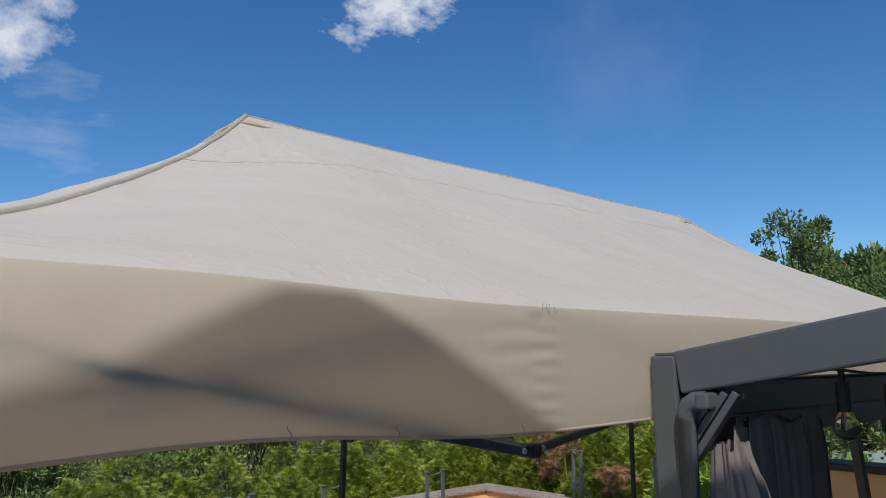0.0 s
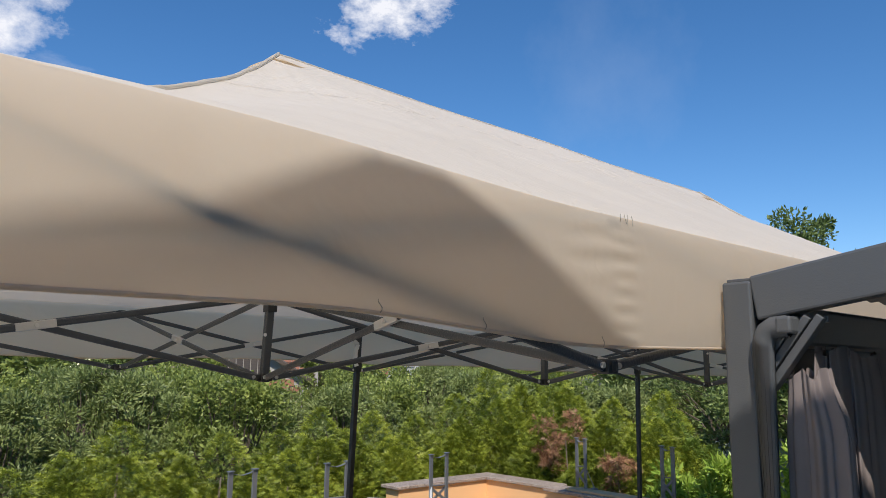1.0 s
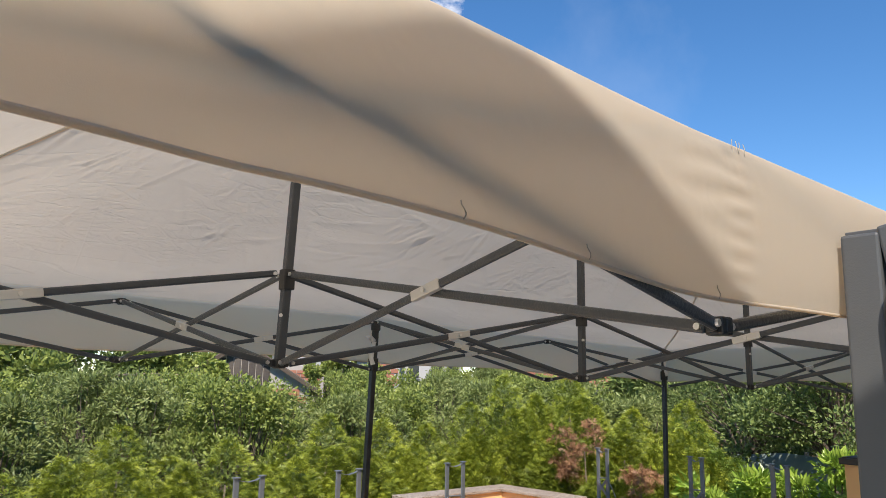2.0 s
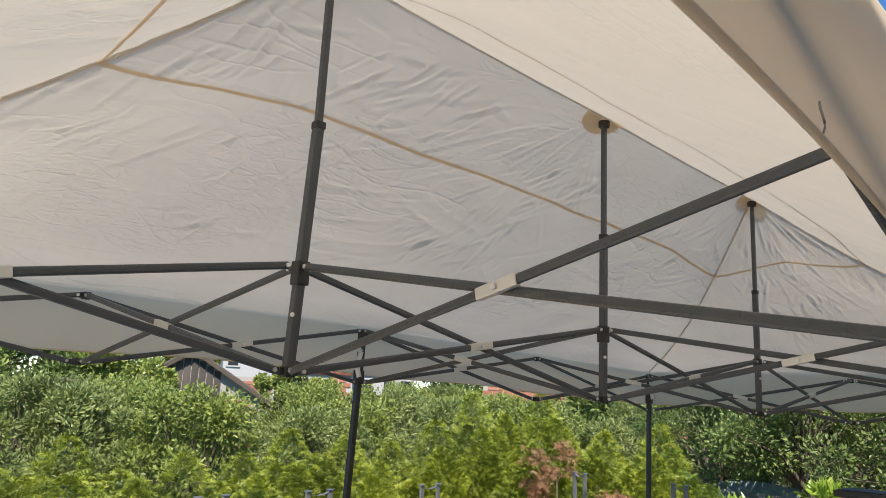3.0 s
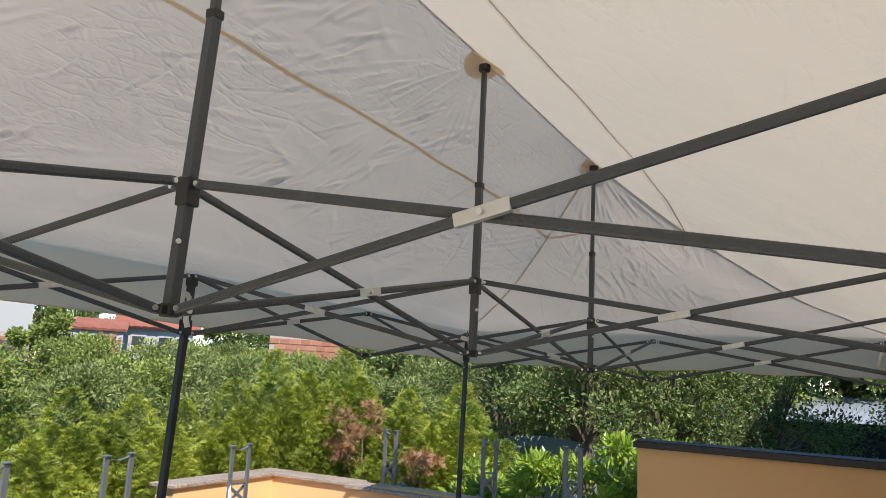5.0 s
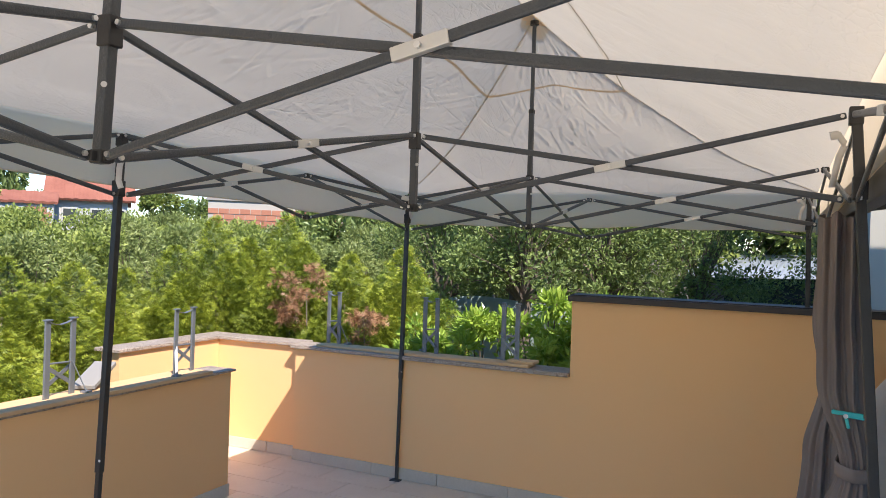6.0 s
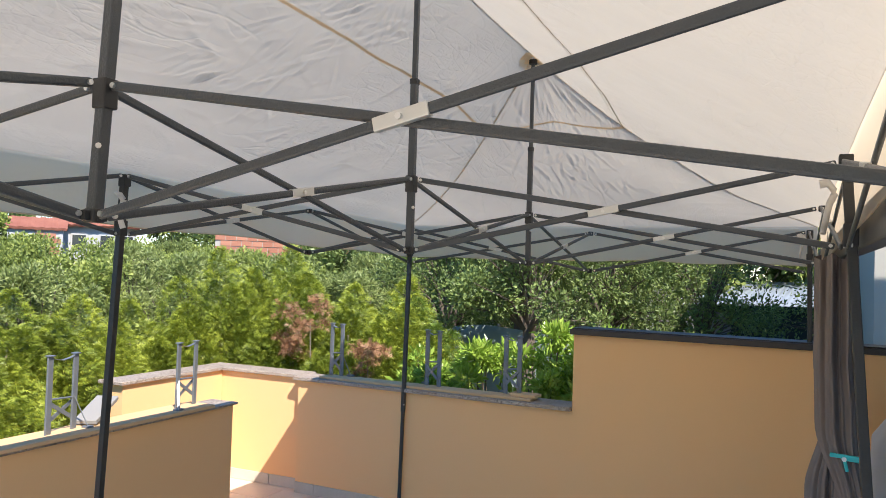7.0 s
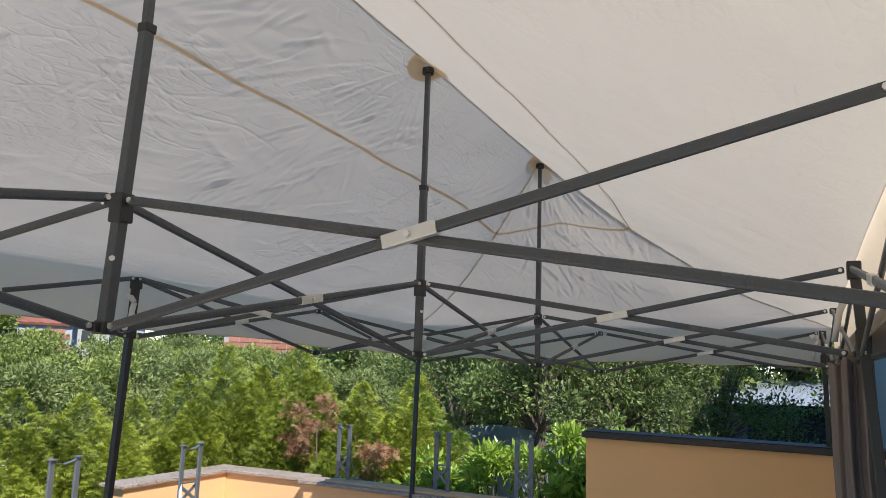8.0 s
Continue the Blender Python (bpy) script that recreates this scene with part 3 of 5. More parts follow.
for x, split, lean in ((0.0, 2.81, 0.020), (1.5, 2.77, 0.0), (3.0, 2.74, 0.0)):
    ZC, ZD = centre(x)
    TOP = top(x) - 0.018 - 1.3 * lean
    pole = part("ridge_pole", bar(bmesh.new(), (x, 0, ZD - 0.012), (x + lean, -lean, split), 0.027, 0.027, 0.0035, (1, 0, 0)), STEEL, frame_ob)
    part("inner_tube", bar(bmesh.new(), (x + 0.95 * lean, -0.95 * lean, split - 0.05), (x + 1.1 * lean, -1.1 * lean, TOP - 0.012), 0.0195, 0.0195, 0.0025, (1, 0, 0)), STEEL, pole)
    part("collar", boxed((x + lean - 0.0155, -lean - 0.0155, split - 0.02), (x + lean + 0.0155, 0.0155 - lean, split + 0.003), 0.003), PLASTIC, pole)
    part("slider", boxed((x + 0.4 * lean - 0.019, -0.4 * lean - 0.019, ZC - 0.050), (x + 0.4 * lean + 0.019, 0.019 - 0.4 * lean, ZC + 0.016), 0.003), PLASTIC, pole)
    part("crown_cap", rod(bmesh.new(), (x + 1.1 * lean, -1.1 * lean, TOP - 0.03), (x + 1.1 * lean, -1.1 * lean, TOP - 0.006), 0.024, 16), PLASTIC, pole)
    bolt_at(pole, (x - 0.010, -0.0135, 2.26), (-0.6, -1, 0))
    joint(x, 0, ZD)

# ---- the pop-up canopy: cover ----
cover = thing("canopy_cover", "ivory canvas canopy cover with wrinkles, stretched over the frame", "canopy cover")
EAVE, SHOULDER = 1.540, 2.455


def sag(v):
    return 0.43 * v * (1 - v)


def lift(x, y):
    """The near edge is pushed up towards its corner by the bars behind it."""
    k = min(max((-0.10 - x) / 0.8, 0.0), 1.0) if y < -1.0 else 0.0
    return 0.023 * k * k * (3 - 2 * k)


def roof_height(v, to_hip, to_pole, x, y):
    """Height of the canvas at the fraction v of the slope; it hangs in along the hips and between the poles."""
    z = top(x) - (top(x) - SHOULDER + dip(x)) * v
    z -= sag(v) * math.exp(-(to_hip / 0.42) ** 2)
    z -= 0.006 * (1 - math.exp(-(to_pole / 0.35) ** 2)) * (1 - v) ** 2
    z -= 0.018 * math.sin(math.pi * v)
    z += lift(x, y) * max(0.0, (v - 0.65) / 0.35)
    w = min(1.0, 5 * v) * min(1.0, 6 * (1 - v))
    p = Vector((x, y, 0))
    z += w * (0.013 * noise.noise(p * 1.7) + 0.007 * noise.noise(p * 4.3 + Vector((5, 0, 0))))
    f = noise.noise(Vector((x * 2.1 + y * 1.2, y * 5.0 - x * 1.1, 3.0)))
    g = noise.noise(Vector((x * 5.5 - y * 2.0, y * 2.4 + x * 1.5, 9.0)))
    z += w * (0.003 * math.exp(-(f / 0.09) ** 2) + 0.003 * math.exp(-(g / 0.10) ** 2)) * (0.35 + 0.65 * abs(noise.noise(p * 0.9)) * 2)
    if v > 0.89:
        z += 0.006 * (1 - ((v - 0.945) / 0.055) ** 2)
    return z


def long_slope(sign, lift=0.0):
    def fn(u, v):
        x = (-EAVE + u * (3 + 2 * EAVE)) * v + u * 3 * (1 - v)
        y = sign * EAVE * v
        hip = min(x + EAVE * v, 3 + EAVE * v - x)
        return (x, y, roof_height(v, hip, min(math.hypot(x - p, y) for p in (0, 1.5, 3)), x, y) + lift)
    return fn


def end_slope(x0, sign, lift=0.0):
    def fn(u, v):
        y = (2 * u - 1) * EAVE * v
        x = x0 + sign * EAVE * v
        return (x, y, roof_height(v, EAVE * v - abs(y), min(math.hypot(x - p, y) for p in (0, 1.5, 3)), x, y) + lift)
    return fn


SLOPES = [(long_slope(-1), 240, 90), (long_slope(1), 500, 150), (end_slope(0.0, -1), 120, 80), (end_slope(3.0, 1), 240, 130)]


def creases(seed, where, fans, clusters, loose, lean, deep=1.0):
    """Short straight wrinkles of a sheet that was packed: (x, y, angle, length, width, height) each."""
    rnd = np.random.default_rng(seed)
    rows = []
    for x, y, a0, a1, n in fans:
        for k in range(n):
            a = radians(rnd.uniform(a0, a1))
            r = rnd.uniform(0.16, 0.50)
            rows.append((x + r * math.cos(a), y + r * math.sin(a), a, rnd.uniform(0.10, 0.30), rnd.uniform(0.007, 0.012), rnd.uniform(0.0012, 0.0030)))
    for k in range(clusters):
        x, y = where(rnd)
        a = radians(rnd.normal(lean, 20))
        for q in range(rnd.integers(3, 8)):
            d = rnd.normal(0, 0.055)
            e = rnd.normal(0, 0.05)
            rows.append((x - d * math.sin(a) + e * math.cos(a), y + d * math.cos(a) + e * math.sin(a), a + rnd.normal(0, 0.22), rnd.uniform(0.05, 0.17), rnd.uniform(0.006, 0.011), rnd.choice((1, 1, -1)) * rnd.uniform(0.0012, 0.0032)))
    for k in range(loose):
        x, y = where(rnd)
        rows.append((x, y, radians(rnd.normal(lean, 45)), rnd.uniform(0.10, 0.38), rnd.uniform(0.007, 0.013), rnd.choice((1, 1, -1)) * rnd.uniform(0.0010, 0.0030)))
    return [(*r[:5], r[5] * deep) for r in rows]


def wrinkle(ob, rows):
    """Presses the wrinkles into a sheet of the roof."""
    n = len(ob.data.vertices)
    co = np.empty(n * 3)
    ob.data.vertices.foreach_get("co", co)
    co = co.reshape(-1, 3)
    edge = np.clip((3.27 - co[:, 2]) / 0.05, 0, 1) * np.clip((co[:, 2] - SHOULDER - 0.03) / 0.05, 0, 1)
    for x, y, a, length, width, height in rows:
        dx, dy = co[:, 0] - x, co[:, 1] - y
        u, v = dx * math.cos(a) + dy * math.sin(a), dy * math.cos(a) - dx * math.sin(a)
        v = v + 0.25 * u * u
        k = np.clip(1 - (u / length) ** 2, 0, 1) ** 2
        co[:, 2] += edge * height * k * (np.exp(-(v / width) ** 2) - 0.4 * np.exp(-((v - 2.2 * width) / (1.5 * width)) ** 2))
    ob.data.vertices.foreach_set("co", co.ravel())
    ob.data.update()


CREASES = [
    creases(5, lambda r: (r.uniform(-0.6, 3.6), -r.beta(1.3, 2.2) * 0.9), [(0, 0, 225, 315, 22)], 18, 48, -62, 1.4),
    creases(6, lambda r: (r.uniform(-0.7, 3.7), r.uniform(0.12, 1.15)), [(0, 0, 40, 140, 16), (1.5, 0, 25, 155, 26), (3, 0, 40, 120, 16)], 70, 110, -52, 1.75),
    creases(7, lambda r: (-r.uniform(0.15, 1.1), r.uniform(-0.5, 0.5)), [(0, 0, 140, 220, 10)], 10, 20, 30),
    creases(8, lambda r: (3 + r.uniform(0.15, 1.2), r.uniform(-0.5, 0.5)), [(3, 0, -45, 45, 26), (3.45, 0.1, -40, 40, 14)], 16, 36, 5, 1.9)]
for (fn, nu, nv), rows in zip(SLOPES, CREASES):
    wrinkle(sheet("roof_panel", nu, nv, fn, CANVAS, cover), rows)


def strip_on(fn, u0, v0, u1, v1, width, drop, material, name, n=60, across="v"):
    """A tape sewn under the canvas along a line of a slope."""
    def g(a, b):
        u, v = u0 + (u1 - u0) * a, v0 + (v1 - v0) * a
        k = (b - 0.5) * width
        p = Vector(fn(min(max(u + (k if across == "u" else 0), 0), 1), min(max(v + (k if across == "v" else 0), 0), 1)))
        return (p.x, p.y, p.z - drop)
    return sheet(name, n, 2, g, material, cover)


for fn, nu, nv in SLOPES[1:]:
    strip_on(fn, 0, 0.285, 1, 0.285, 0.009, 0.006, TAPE, "seam_tape")
strip_on(SLOPES[0][0], 0, 0.285, 1, 0.285, 0.006, 0.006, THREAD, "seam_tape")
strip_on(SLOPES[0][0], 0, 0.27, 1, 0.27, 0.004, -0.005, PIPING, "outer_seam", 120)
for fn in (SLOPES[0][0], SLOPES[1][0]):
    for e in (0.002, 0.998):
        strip_on(fn, e, 0.03, e, 1.0, 0.0016, 0.004, THREAD if fn is SLOPES[0][0] else TAPE, "hip_seam", 60, "u")


def line_tube(pts, r, material, name, label="", seg=6):
    bm = bmesh.new()
    rings = []
    for i, p in enumerate(pts):
        d = (Vector(pts[min(i + 1, len(pts) - 1)]) - Vector(pts[max(i - 1, 0)])).normalized()
        s = d.cross(Vector((0, 0, 1)))
        s = s.normalized() if s.length > 1e-4 else Vector((1, 0, 0))
        t = d.cross(s)
        rings.append([bm.verts.new(Vector(p) + r * (math.cos(k * 2 * math.pi / seg) * s + math.sin(k * 2 * math.pi / seg) * t)) for k in range(seg)])
    for a, b in zip(rings, rings[1:]):
        for k in range(seg):
            bm.faces.new((a[k], a[(k + 1) % seg], b[(k + 1) % seg], b[k]))
    return to_mesh(bm, name, material, True)


# piping along ridge and hips, standing up a little outside
def piping(fn, u0, v0, u1, v1):
    flat = v0 == v1
    pts = []
    for i in range(61):
        a = i / 60
        p = Vector(fn(u0 + (u1 - u0) * a, v0 + (v1 - v0) * a))
        p.z += (0.001 if flat else 0.004) + 0.003 * noise.noise(p * 9)
        pts.append(p)
    part("piping", line_tube(pts, 0.004 if flat else 0.0065, PIPING, "piping"), PIPING, cover)


for fn in (SLOPES[0][0], SLOPES[1][0]):
    piping(fn, 0, 0.0, 0, 1.0)
    piping(fn, 1, 0.0, 1, 1.0)
piping(SLOPES[0][0], 0, 0.0, 1, 0.0)
# reinforced pockets where the poles push the cloth up
for x in (0.0, 1.5, 3.0):
    def pocket(u, v, x=x):
        a = 2 * math.pi * u
        r = 0.012 + 0.062 * v
        dx, dy = r * math.cos(a) * 1.7, r * math.sin(a)
        out = max(abs(dy), -dx if x == 0 else 0, dx if x == 3 else 0)
        return (x + dx, dy, top(x) - 0.010 - 0.60 * out - 0.02 * abs(dx) - 0.002 * math.sin(5 * a))
    sheet("pole_pocket", 32, 4, pocket, TAPE, cover, 0.0, "beige reinforcement pocket")


def valance(fn_edge, out, length, name="valance"):
    """The hanging edge of the cover; a wavy hem with a sewn fold."""
    def g(u, v):
        x, y = fn_edge(u)
        s = u * length
        drop = 0.262 + 0.012 * noise.noise(Vector((s * 1.3, out.x * 3, out.y * 5))) - 0.012 * math.sin(u * math.pi * 4) ** 2
        bulge = 0.003 * math.sin(min(v * 2.2, 1) * math.pi / 2) + 0.009 * v * v * noise.noise(Vector((s * 2.2, 7 + out.y * 4, v * 1.2))) + 0.006 * math.sin(v * math.pi)
        if out.y < 0:
            bulge += 0.055 * v * min(max((-0.25 - x) / 0.8, 0.0), 1.0)
            bulge += 0.0017 * math.exp(-((x + 0.038) / 0.035) ** 2) * math.sin(v * 48) * min(1, 6 * v) + 0.0018 * math.exp(-((x + 0.12) / 0.10) ** 2) * math.sin(v * 31 + x * 9) * math.exp(-((v - 0.3) / 0.25) ** 2)
        bulge += 0.009 * (1 - math.exp(-14 * v))
        if out.y < 0:
            bulge += 0.065 * (1 - math.exp(-9 * v)) * min(max((-0.95 - x) / 0.4, 0.0), 1.0)
        return (x + out.x * bulge, y + out.y * bulge, SHOULDER - dip(x) + lift(x, y) + 0.004 * math.cos(v * 3) - drop * v)
    ob = sheet(name, int(length * 60), 40, g, VALANCE, cover)
    pts = [Vector(g(i / 120, 1.0)) for i in range(121)]
    part("hem", line_tube(pts, 0.0035, VALANCE, "hem"), VALANCE, ob, "folded and stitched hem")
    return g


L3 = 3 + 2 * EAVE
near_edge = valance(lambda u: (-EAVE + u * L3, -EAVE), Vector((0, -1, 0)), L3)
valance(lambda u: (-EAVE + u * L3, EAVE), Vector((0, 1, 0)), L3)
valance(lambda u: (-EAVE, -EAVE + u * 2 * EAVE), Vector((-1, 0, 0)), 2 * EAVE)
valance(lambda u: (3 + EAVE, -EAVE + u * 2 * EAVE), Vector((1, 0, 0)), 2 * EAVE)

# loose stitching and a drawn-up seam on the near valance, above the hinge that presses on the cloth
for k in range(9):
    z = 2.425 - k * 0.024
    w = 0.016 + 0.006 * math.sin(k * 2.3)
    p = [Vector((-0.015 + (i / 8 - 0.5) * 2 * w, -EAVE - 0.0030 - 0.0018 * math.sin(math.pi * i / 8), z + 0.002 * math.sin(i * 0.7 + k))) for i in range(9)]
    part("seam_pucker", line_tube(p, 0.0020, VALANCE, "seam_pucker"), VALANCE, cover)
rt = random.Random(4)
for k in range(4):
    x0 = -0.03 + 0.012 * k
    p = [Vector((x0 + 0.004 * i * (1 if k % 2 else -0.4) * rt.random(), -EAVE - 0.006 - 0.002 * rt.random(), 2.465 - 0.009 * i)) for i in range(6)]
    part("loose_thread", line_tube(p, 0.0008, PIPING, "loose_thread", seg=4), PIPING, cover, "loose sewing thread")
for x0 in (-0.675, -0.11, -0.45):
    zh = near_edge((x0 + EAVE) / L3, 1.0)
    p = [Vector((x0 + 0.004 * math.sin(i), zh[1] - 0.004, zh[2] + 0.004 * i)) for i in range(6)]
    part("loose_thread", line_tube(p, 0.0009, THREAD, "loose_thread", seg=4), THREAD, cover)


# white ribbons that tie the cover to the legs
def ribbon(pts, width, name="ribbon"):
    pts = [Vector(p) for p in pts]

    def g(u, v):
        f = u * (len(pts) - 1)
        i = min(int(f), len(pts) - 2)
        p = pts[i].lerp(pts[i + 1], f - i)
        d = (pts[i + 1] - pts[i]).normalized()
        s = d.cross(Vector((0.72, 0.69, 0))).normalized()
        return tuple(p + s * (v - 0.5) * width)
    sheet(name, 8 * (len(pts) - 1), 2, g, WHITE_CLOTH, cover, 0.0015, "white tie ribbon")


for (x, y), foot in LEGS.items():
    ox, oy = (-0.03, 0.03 if y < 0 else -0.03)
    ribbon([(x + ox, y + oy, 2.30), (x + ox - 0.05, y + oy * 1.8, 2.325), (x + ox - 0.09, y + oy * 2.6, 2.315)], 0.026)
    ribbon([(x + ox, y + oy, 2.30), (x + ox - 0.025, y + oy * 1.6, 2.26), (x + ox - 0.04, y + oy * 2, 2.20), (x + ox - 0.03, y + oy * 2.2, 2.165)], 0.026)


# ---- the lean-to pergola beside the canopy ----
pergola = thing("pergola", "anthracite metal lean-to pergola with a gutter downpipe, beside the canopy", "pergola")
PX, PY = 0.366, -1.602          # the corner post
RISE = 0.155
part("post", boxed((PX - 0.035, PY - 0.035, 0), (PX + 0.035, PY + 0.035, 2.348), 0.006), PERGOLA, pergola)
part("post", boxed((3.45, PY - 0.075, 0), (3.54, PY + 0.015, 2.348), 0.006), PERGOLA, pergola)
part("post_cap", boxed((PX - 0.020, PY - 0.037, 2.348), (PX + 0.037, PY + 0.030, 2.356), 0.002), PERGOLA, pergola)
part("front_beam", boxed((PX + 0.037, PY - 0.036, 2.13), (5.6, PY + 0.026, 2.27), 0.006), PERGOLA, pergola)
part("gutter", boxed((PX + 0.039, PY - 0.11, 2.20), (5.6, PY - 0.038, 2.29), 0.01), PERGOLA, pergola)
for x in (PX - 0.008, 1.9, 3.5, 5.1):
    side_beam = bmesh.new()
    y0 = PY - 0.037 if x < 1 else PY - 0.112
    bar(side_beam, (x, y0, 2.302 + RISE * (PY - y0)), (x, -4.60, 2.302 + RISE * (4.60 + PY)), 0.05, 0.102, 0.006)
    part("rafter", side_beam, PERGOLA, pergola)


def roof_sheet(u, v):
    y = PY - 0.06 - v * (4.60 + PY - 0.06)
    return (PX + 0.02 + u * 5.15, y, 2.335 + RISE * (PY - y) + 0.004 * math.cos(u * 300))


sheet("roof_sheet", 200, 2, roof_sheet, PERGOLA, pergola, 0.006, "dark roof sheet")
px, py = PX - 0.036, PY - 0.058
pts = [Vector((px, py, 0.0)), Vector((px, py, 2.195)), Vector((px, py - 0.003, 2.215)), Vector((px, py - 0.012, 2.231)), Vector((px, py - 0.026, 2.240)), Vector((px, py - 0.06, 2.242))]
part("downpipe", line_tube(pts, 0.024, PERGOLA, "downpipe", seg=16), PERGOLA, pergola, "round grey downpipe with an elbow")
part("pipe_socket", boxed((px - 0.026, py - 0.075, 2.225), (px + 0.03, py - 0.040, 2.262), 0.006), PERGOLA, pergola)
knee = part("knee_brace", boxed((PX - 0.004, -1.79, 2.248), (PX + 0.006, -1.655, 2.262), 0.001), PERGOLA, pergola)
for (ya, za), (yb, zb) in (((-1.662, 2.105), (-1.782, 2.262)), ((-1.660, 2.140), (-1.755, 2.262)), ((-1.660, 2.175), (-1.728, 2.260))):
    part("brace_slat", bar(bmesh.new(), (PX - 0.01, ya, za), (PX - 0.01, yb, zb), 0.030, 0.018, 0.003), PERGOLA, knee)
part("inner_strut", rod(bmesh.new(), (1.02, -1.88, 2.17), (1.10, -1.86, 0.0), 0.026, 12), PERGOLA, pergola)


def curtain(label, rows, folds, seed, lean=0.0):
    """A gathered curtain: rows of height, centre, half widths along x and y; folds run down it."""
    rnd = random.Random(seed)
    ph = [rnd.random() * 6.28 for _ in range(4)]
    zs = [r[0] for r in rows]

    def at(z):
        for a, b in zip(rows, rows[1:]):
            if a[0] >= z >= b[0]:
                k = (a[0] - z) / (a[0] - b[0])
                k = k * k * (3 - 2 * k)
                return [p + (q - p) * k for p, q in zip(a, b)]
        return rows[-1]

    def g(u, v):
        z = zs[0] + (zs[-1] - zs[0]) * v
        _, cx, cy, rx, ry = at(z)
        a = 2 * math.pi * u
        deep = 0.13 + 0.05 * math.sin(z * 3 + ph[0])
        r = 1 + deep * math.cos(folds * a + ph[1] + 0.5 * math.sin(z * 2.3)) + 0.09 * math.cos((folds * 2 + 3) * a + ph[2]) + 0.06 * math.sin(3 * a + ph[3] + z * 2)
        return (cx + rx * r * math.cos(a), cy + ry * r * math.sin(a), z + 0.012 * math.sin(5 * a))
    c = thing("curtain", label, "curtain", group="pergola curtains")
    sheet("cloth", 140, 60, g, CURTAIN, c)
    return c


near_curtain = curtain("gathered taupe curtain tied with a band, hanging from the pergola", [(2.12, 2.40, -1.545, 0.20, 0.070), (1.75, 2.38, -1.55, 0.16, 0.075), (1.45, 2.36, -1.565, 0.13, 0.085), (1.10, 2.34, -1.625, 0.08, 0.055), (0.85, 2.34, -1.60, 0.16, 0.10), (0.03, 2.32, -1.60, 0.22, 0.16)], 8, 3)
def tie_band(parent, x, y, z, rx, ry, h):
    """A flat cloth band round a gathered curtain."""
    sheet("tie_band", 40, 3, lambda u, v: (x + (rx + 0.006 * math.sin(u * 31)) * math.cos(u * 6.2832), y + (ry + 0.005 * math.sin(u * 25)) * math.sin(u * 6.2832), z + h * (v - 0.5) + 0.014 * math.cos(u * 6.2832)), CURTAIN, parent, 0.006)


tie_band(near_curtain, 2.34, -1.625, 1.10, 0.098, 0.072, 0.055)
far_curtain = curtain("gathered taupe curtain tied back at the far pergola post", [(2.12, 3.35, -1.590, 0.16, 0.060), (1.62, 3.33, -1.572, 0.14, 0.070), (1.28, 3.32, -1.590, 0.09, 0.05), (0.95, 3.31, -1.56, 0.13, 0.085), (0.03, 3.28, -1.53, 0.22, 0.17)], 7, 5)
tie_band(far_curtain, 3.32, -1.590, 1.28, 0.10, 0.062, 0.045)
curtain("gathered taupe curtain hanging beside the pergola downpipe", [(2.14, PX + 0.02, -1.735, 0.02, 0.04), (2.0, PX + 0.03, -1.745, 0.035, 0.06), (1.2, PX + 0.03, -1.75, 0.05, 0.07), (0.03, PX + 0.03, -1.75, 0.06, 0.10)], 6, 8)
curtain("dark gathered curtain on the canopy side of the pergola", [(2.19, 0.63, -1.74, 0.19, 0.022), (2.10, 0.63, -1.74, 0.20, 0.03), (1.5, 0.62, -1.74, 0.21, 0.04), (0.03, 0.62, -1.74, 0.22, 0.05)], 11, 9)

clip = thing("spring_clip", "teal plastic spring clip pinching the curtain", "clip")
cm = pose(2.225, -1.575, 1.325, 0, 0, 90)
part("jaw", bar(bmesh.new(), (-0.062, 0.0, 0.006), (0.05, 0.0, 0.012), 0.014, 0.016, 0.003), TEAL, clip, m=cm)
part("jaw", bar(bmesh.new(), (-0.066, 0.0, -0.006), (0.0, 0.0, 0.0), 0.014, 0.010, 0.003), TEAL, clip, m=cm)
part("handle", bar(bmesh.new(), (0.0, 0.0, 0.004), (-0.012, 0.0, -0.048), 0.014, 0.013, 0.003), TEAL, clip, m=cm)
part("spring", rod(bmesh.new(), (0.0, -0.012, 0.0), (0.0, 0.012, 0.0), 0.009, 12), BOLT, clip, m=cm)


def bulb_lamp(x, y, z):
    b = thing("string_bulb", "clear glass string-light bulb with black socket, hanging under the pergola", "light bulb", (x, y, z), group="string bulbs")
    part("socket", rod(rod(bmesh.new(), (0, 0, -0.07), (0, 0, 0.0), 0.016, 14), (0, 0, 0), (0, 0, 0.03), 0.008, 8), PLASTIC, b)
    g = bmesh.new()
    prof = [(0.014, -0.068), (0.022, -0.078), (0.029, -0.092), (0.031, -0.106), (0.028, -0.120), (0.018, -0.132), (0.002, -0.137)]
    grid_mesh(g, 20, len(prof) - 1, lambda u, v: (prof[round(v * (len(prof) - 1))][0] * math.cos(u * 6.2832), prof[round(v * (len(prof) - 1))][0] * math.sin(u * 6.2832), prof[round(v * (len(prof) - 1))][1]))
    gl = part("glass", to_mesh(g, "glass", GLASS, True), GLASS, b)
    gl.visible_shadow = False
    part("filament", rod(bmesh.new(), (0, 0, -0.07), (0, 0, -0.112), 0.0025, 6), PIPING, b)
    return b


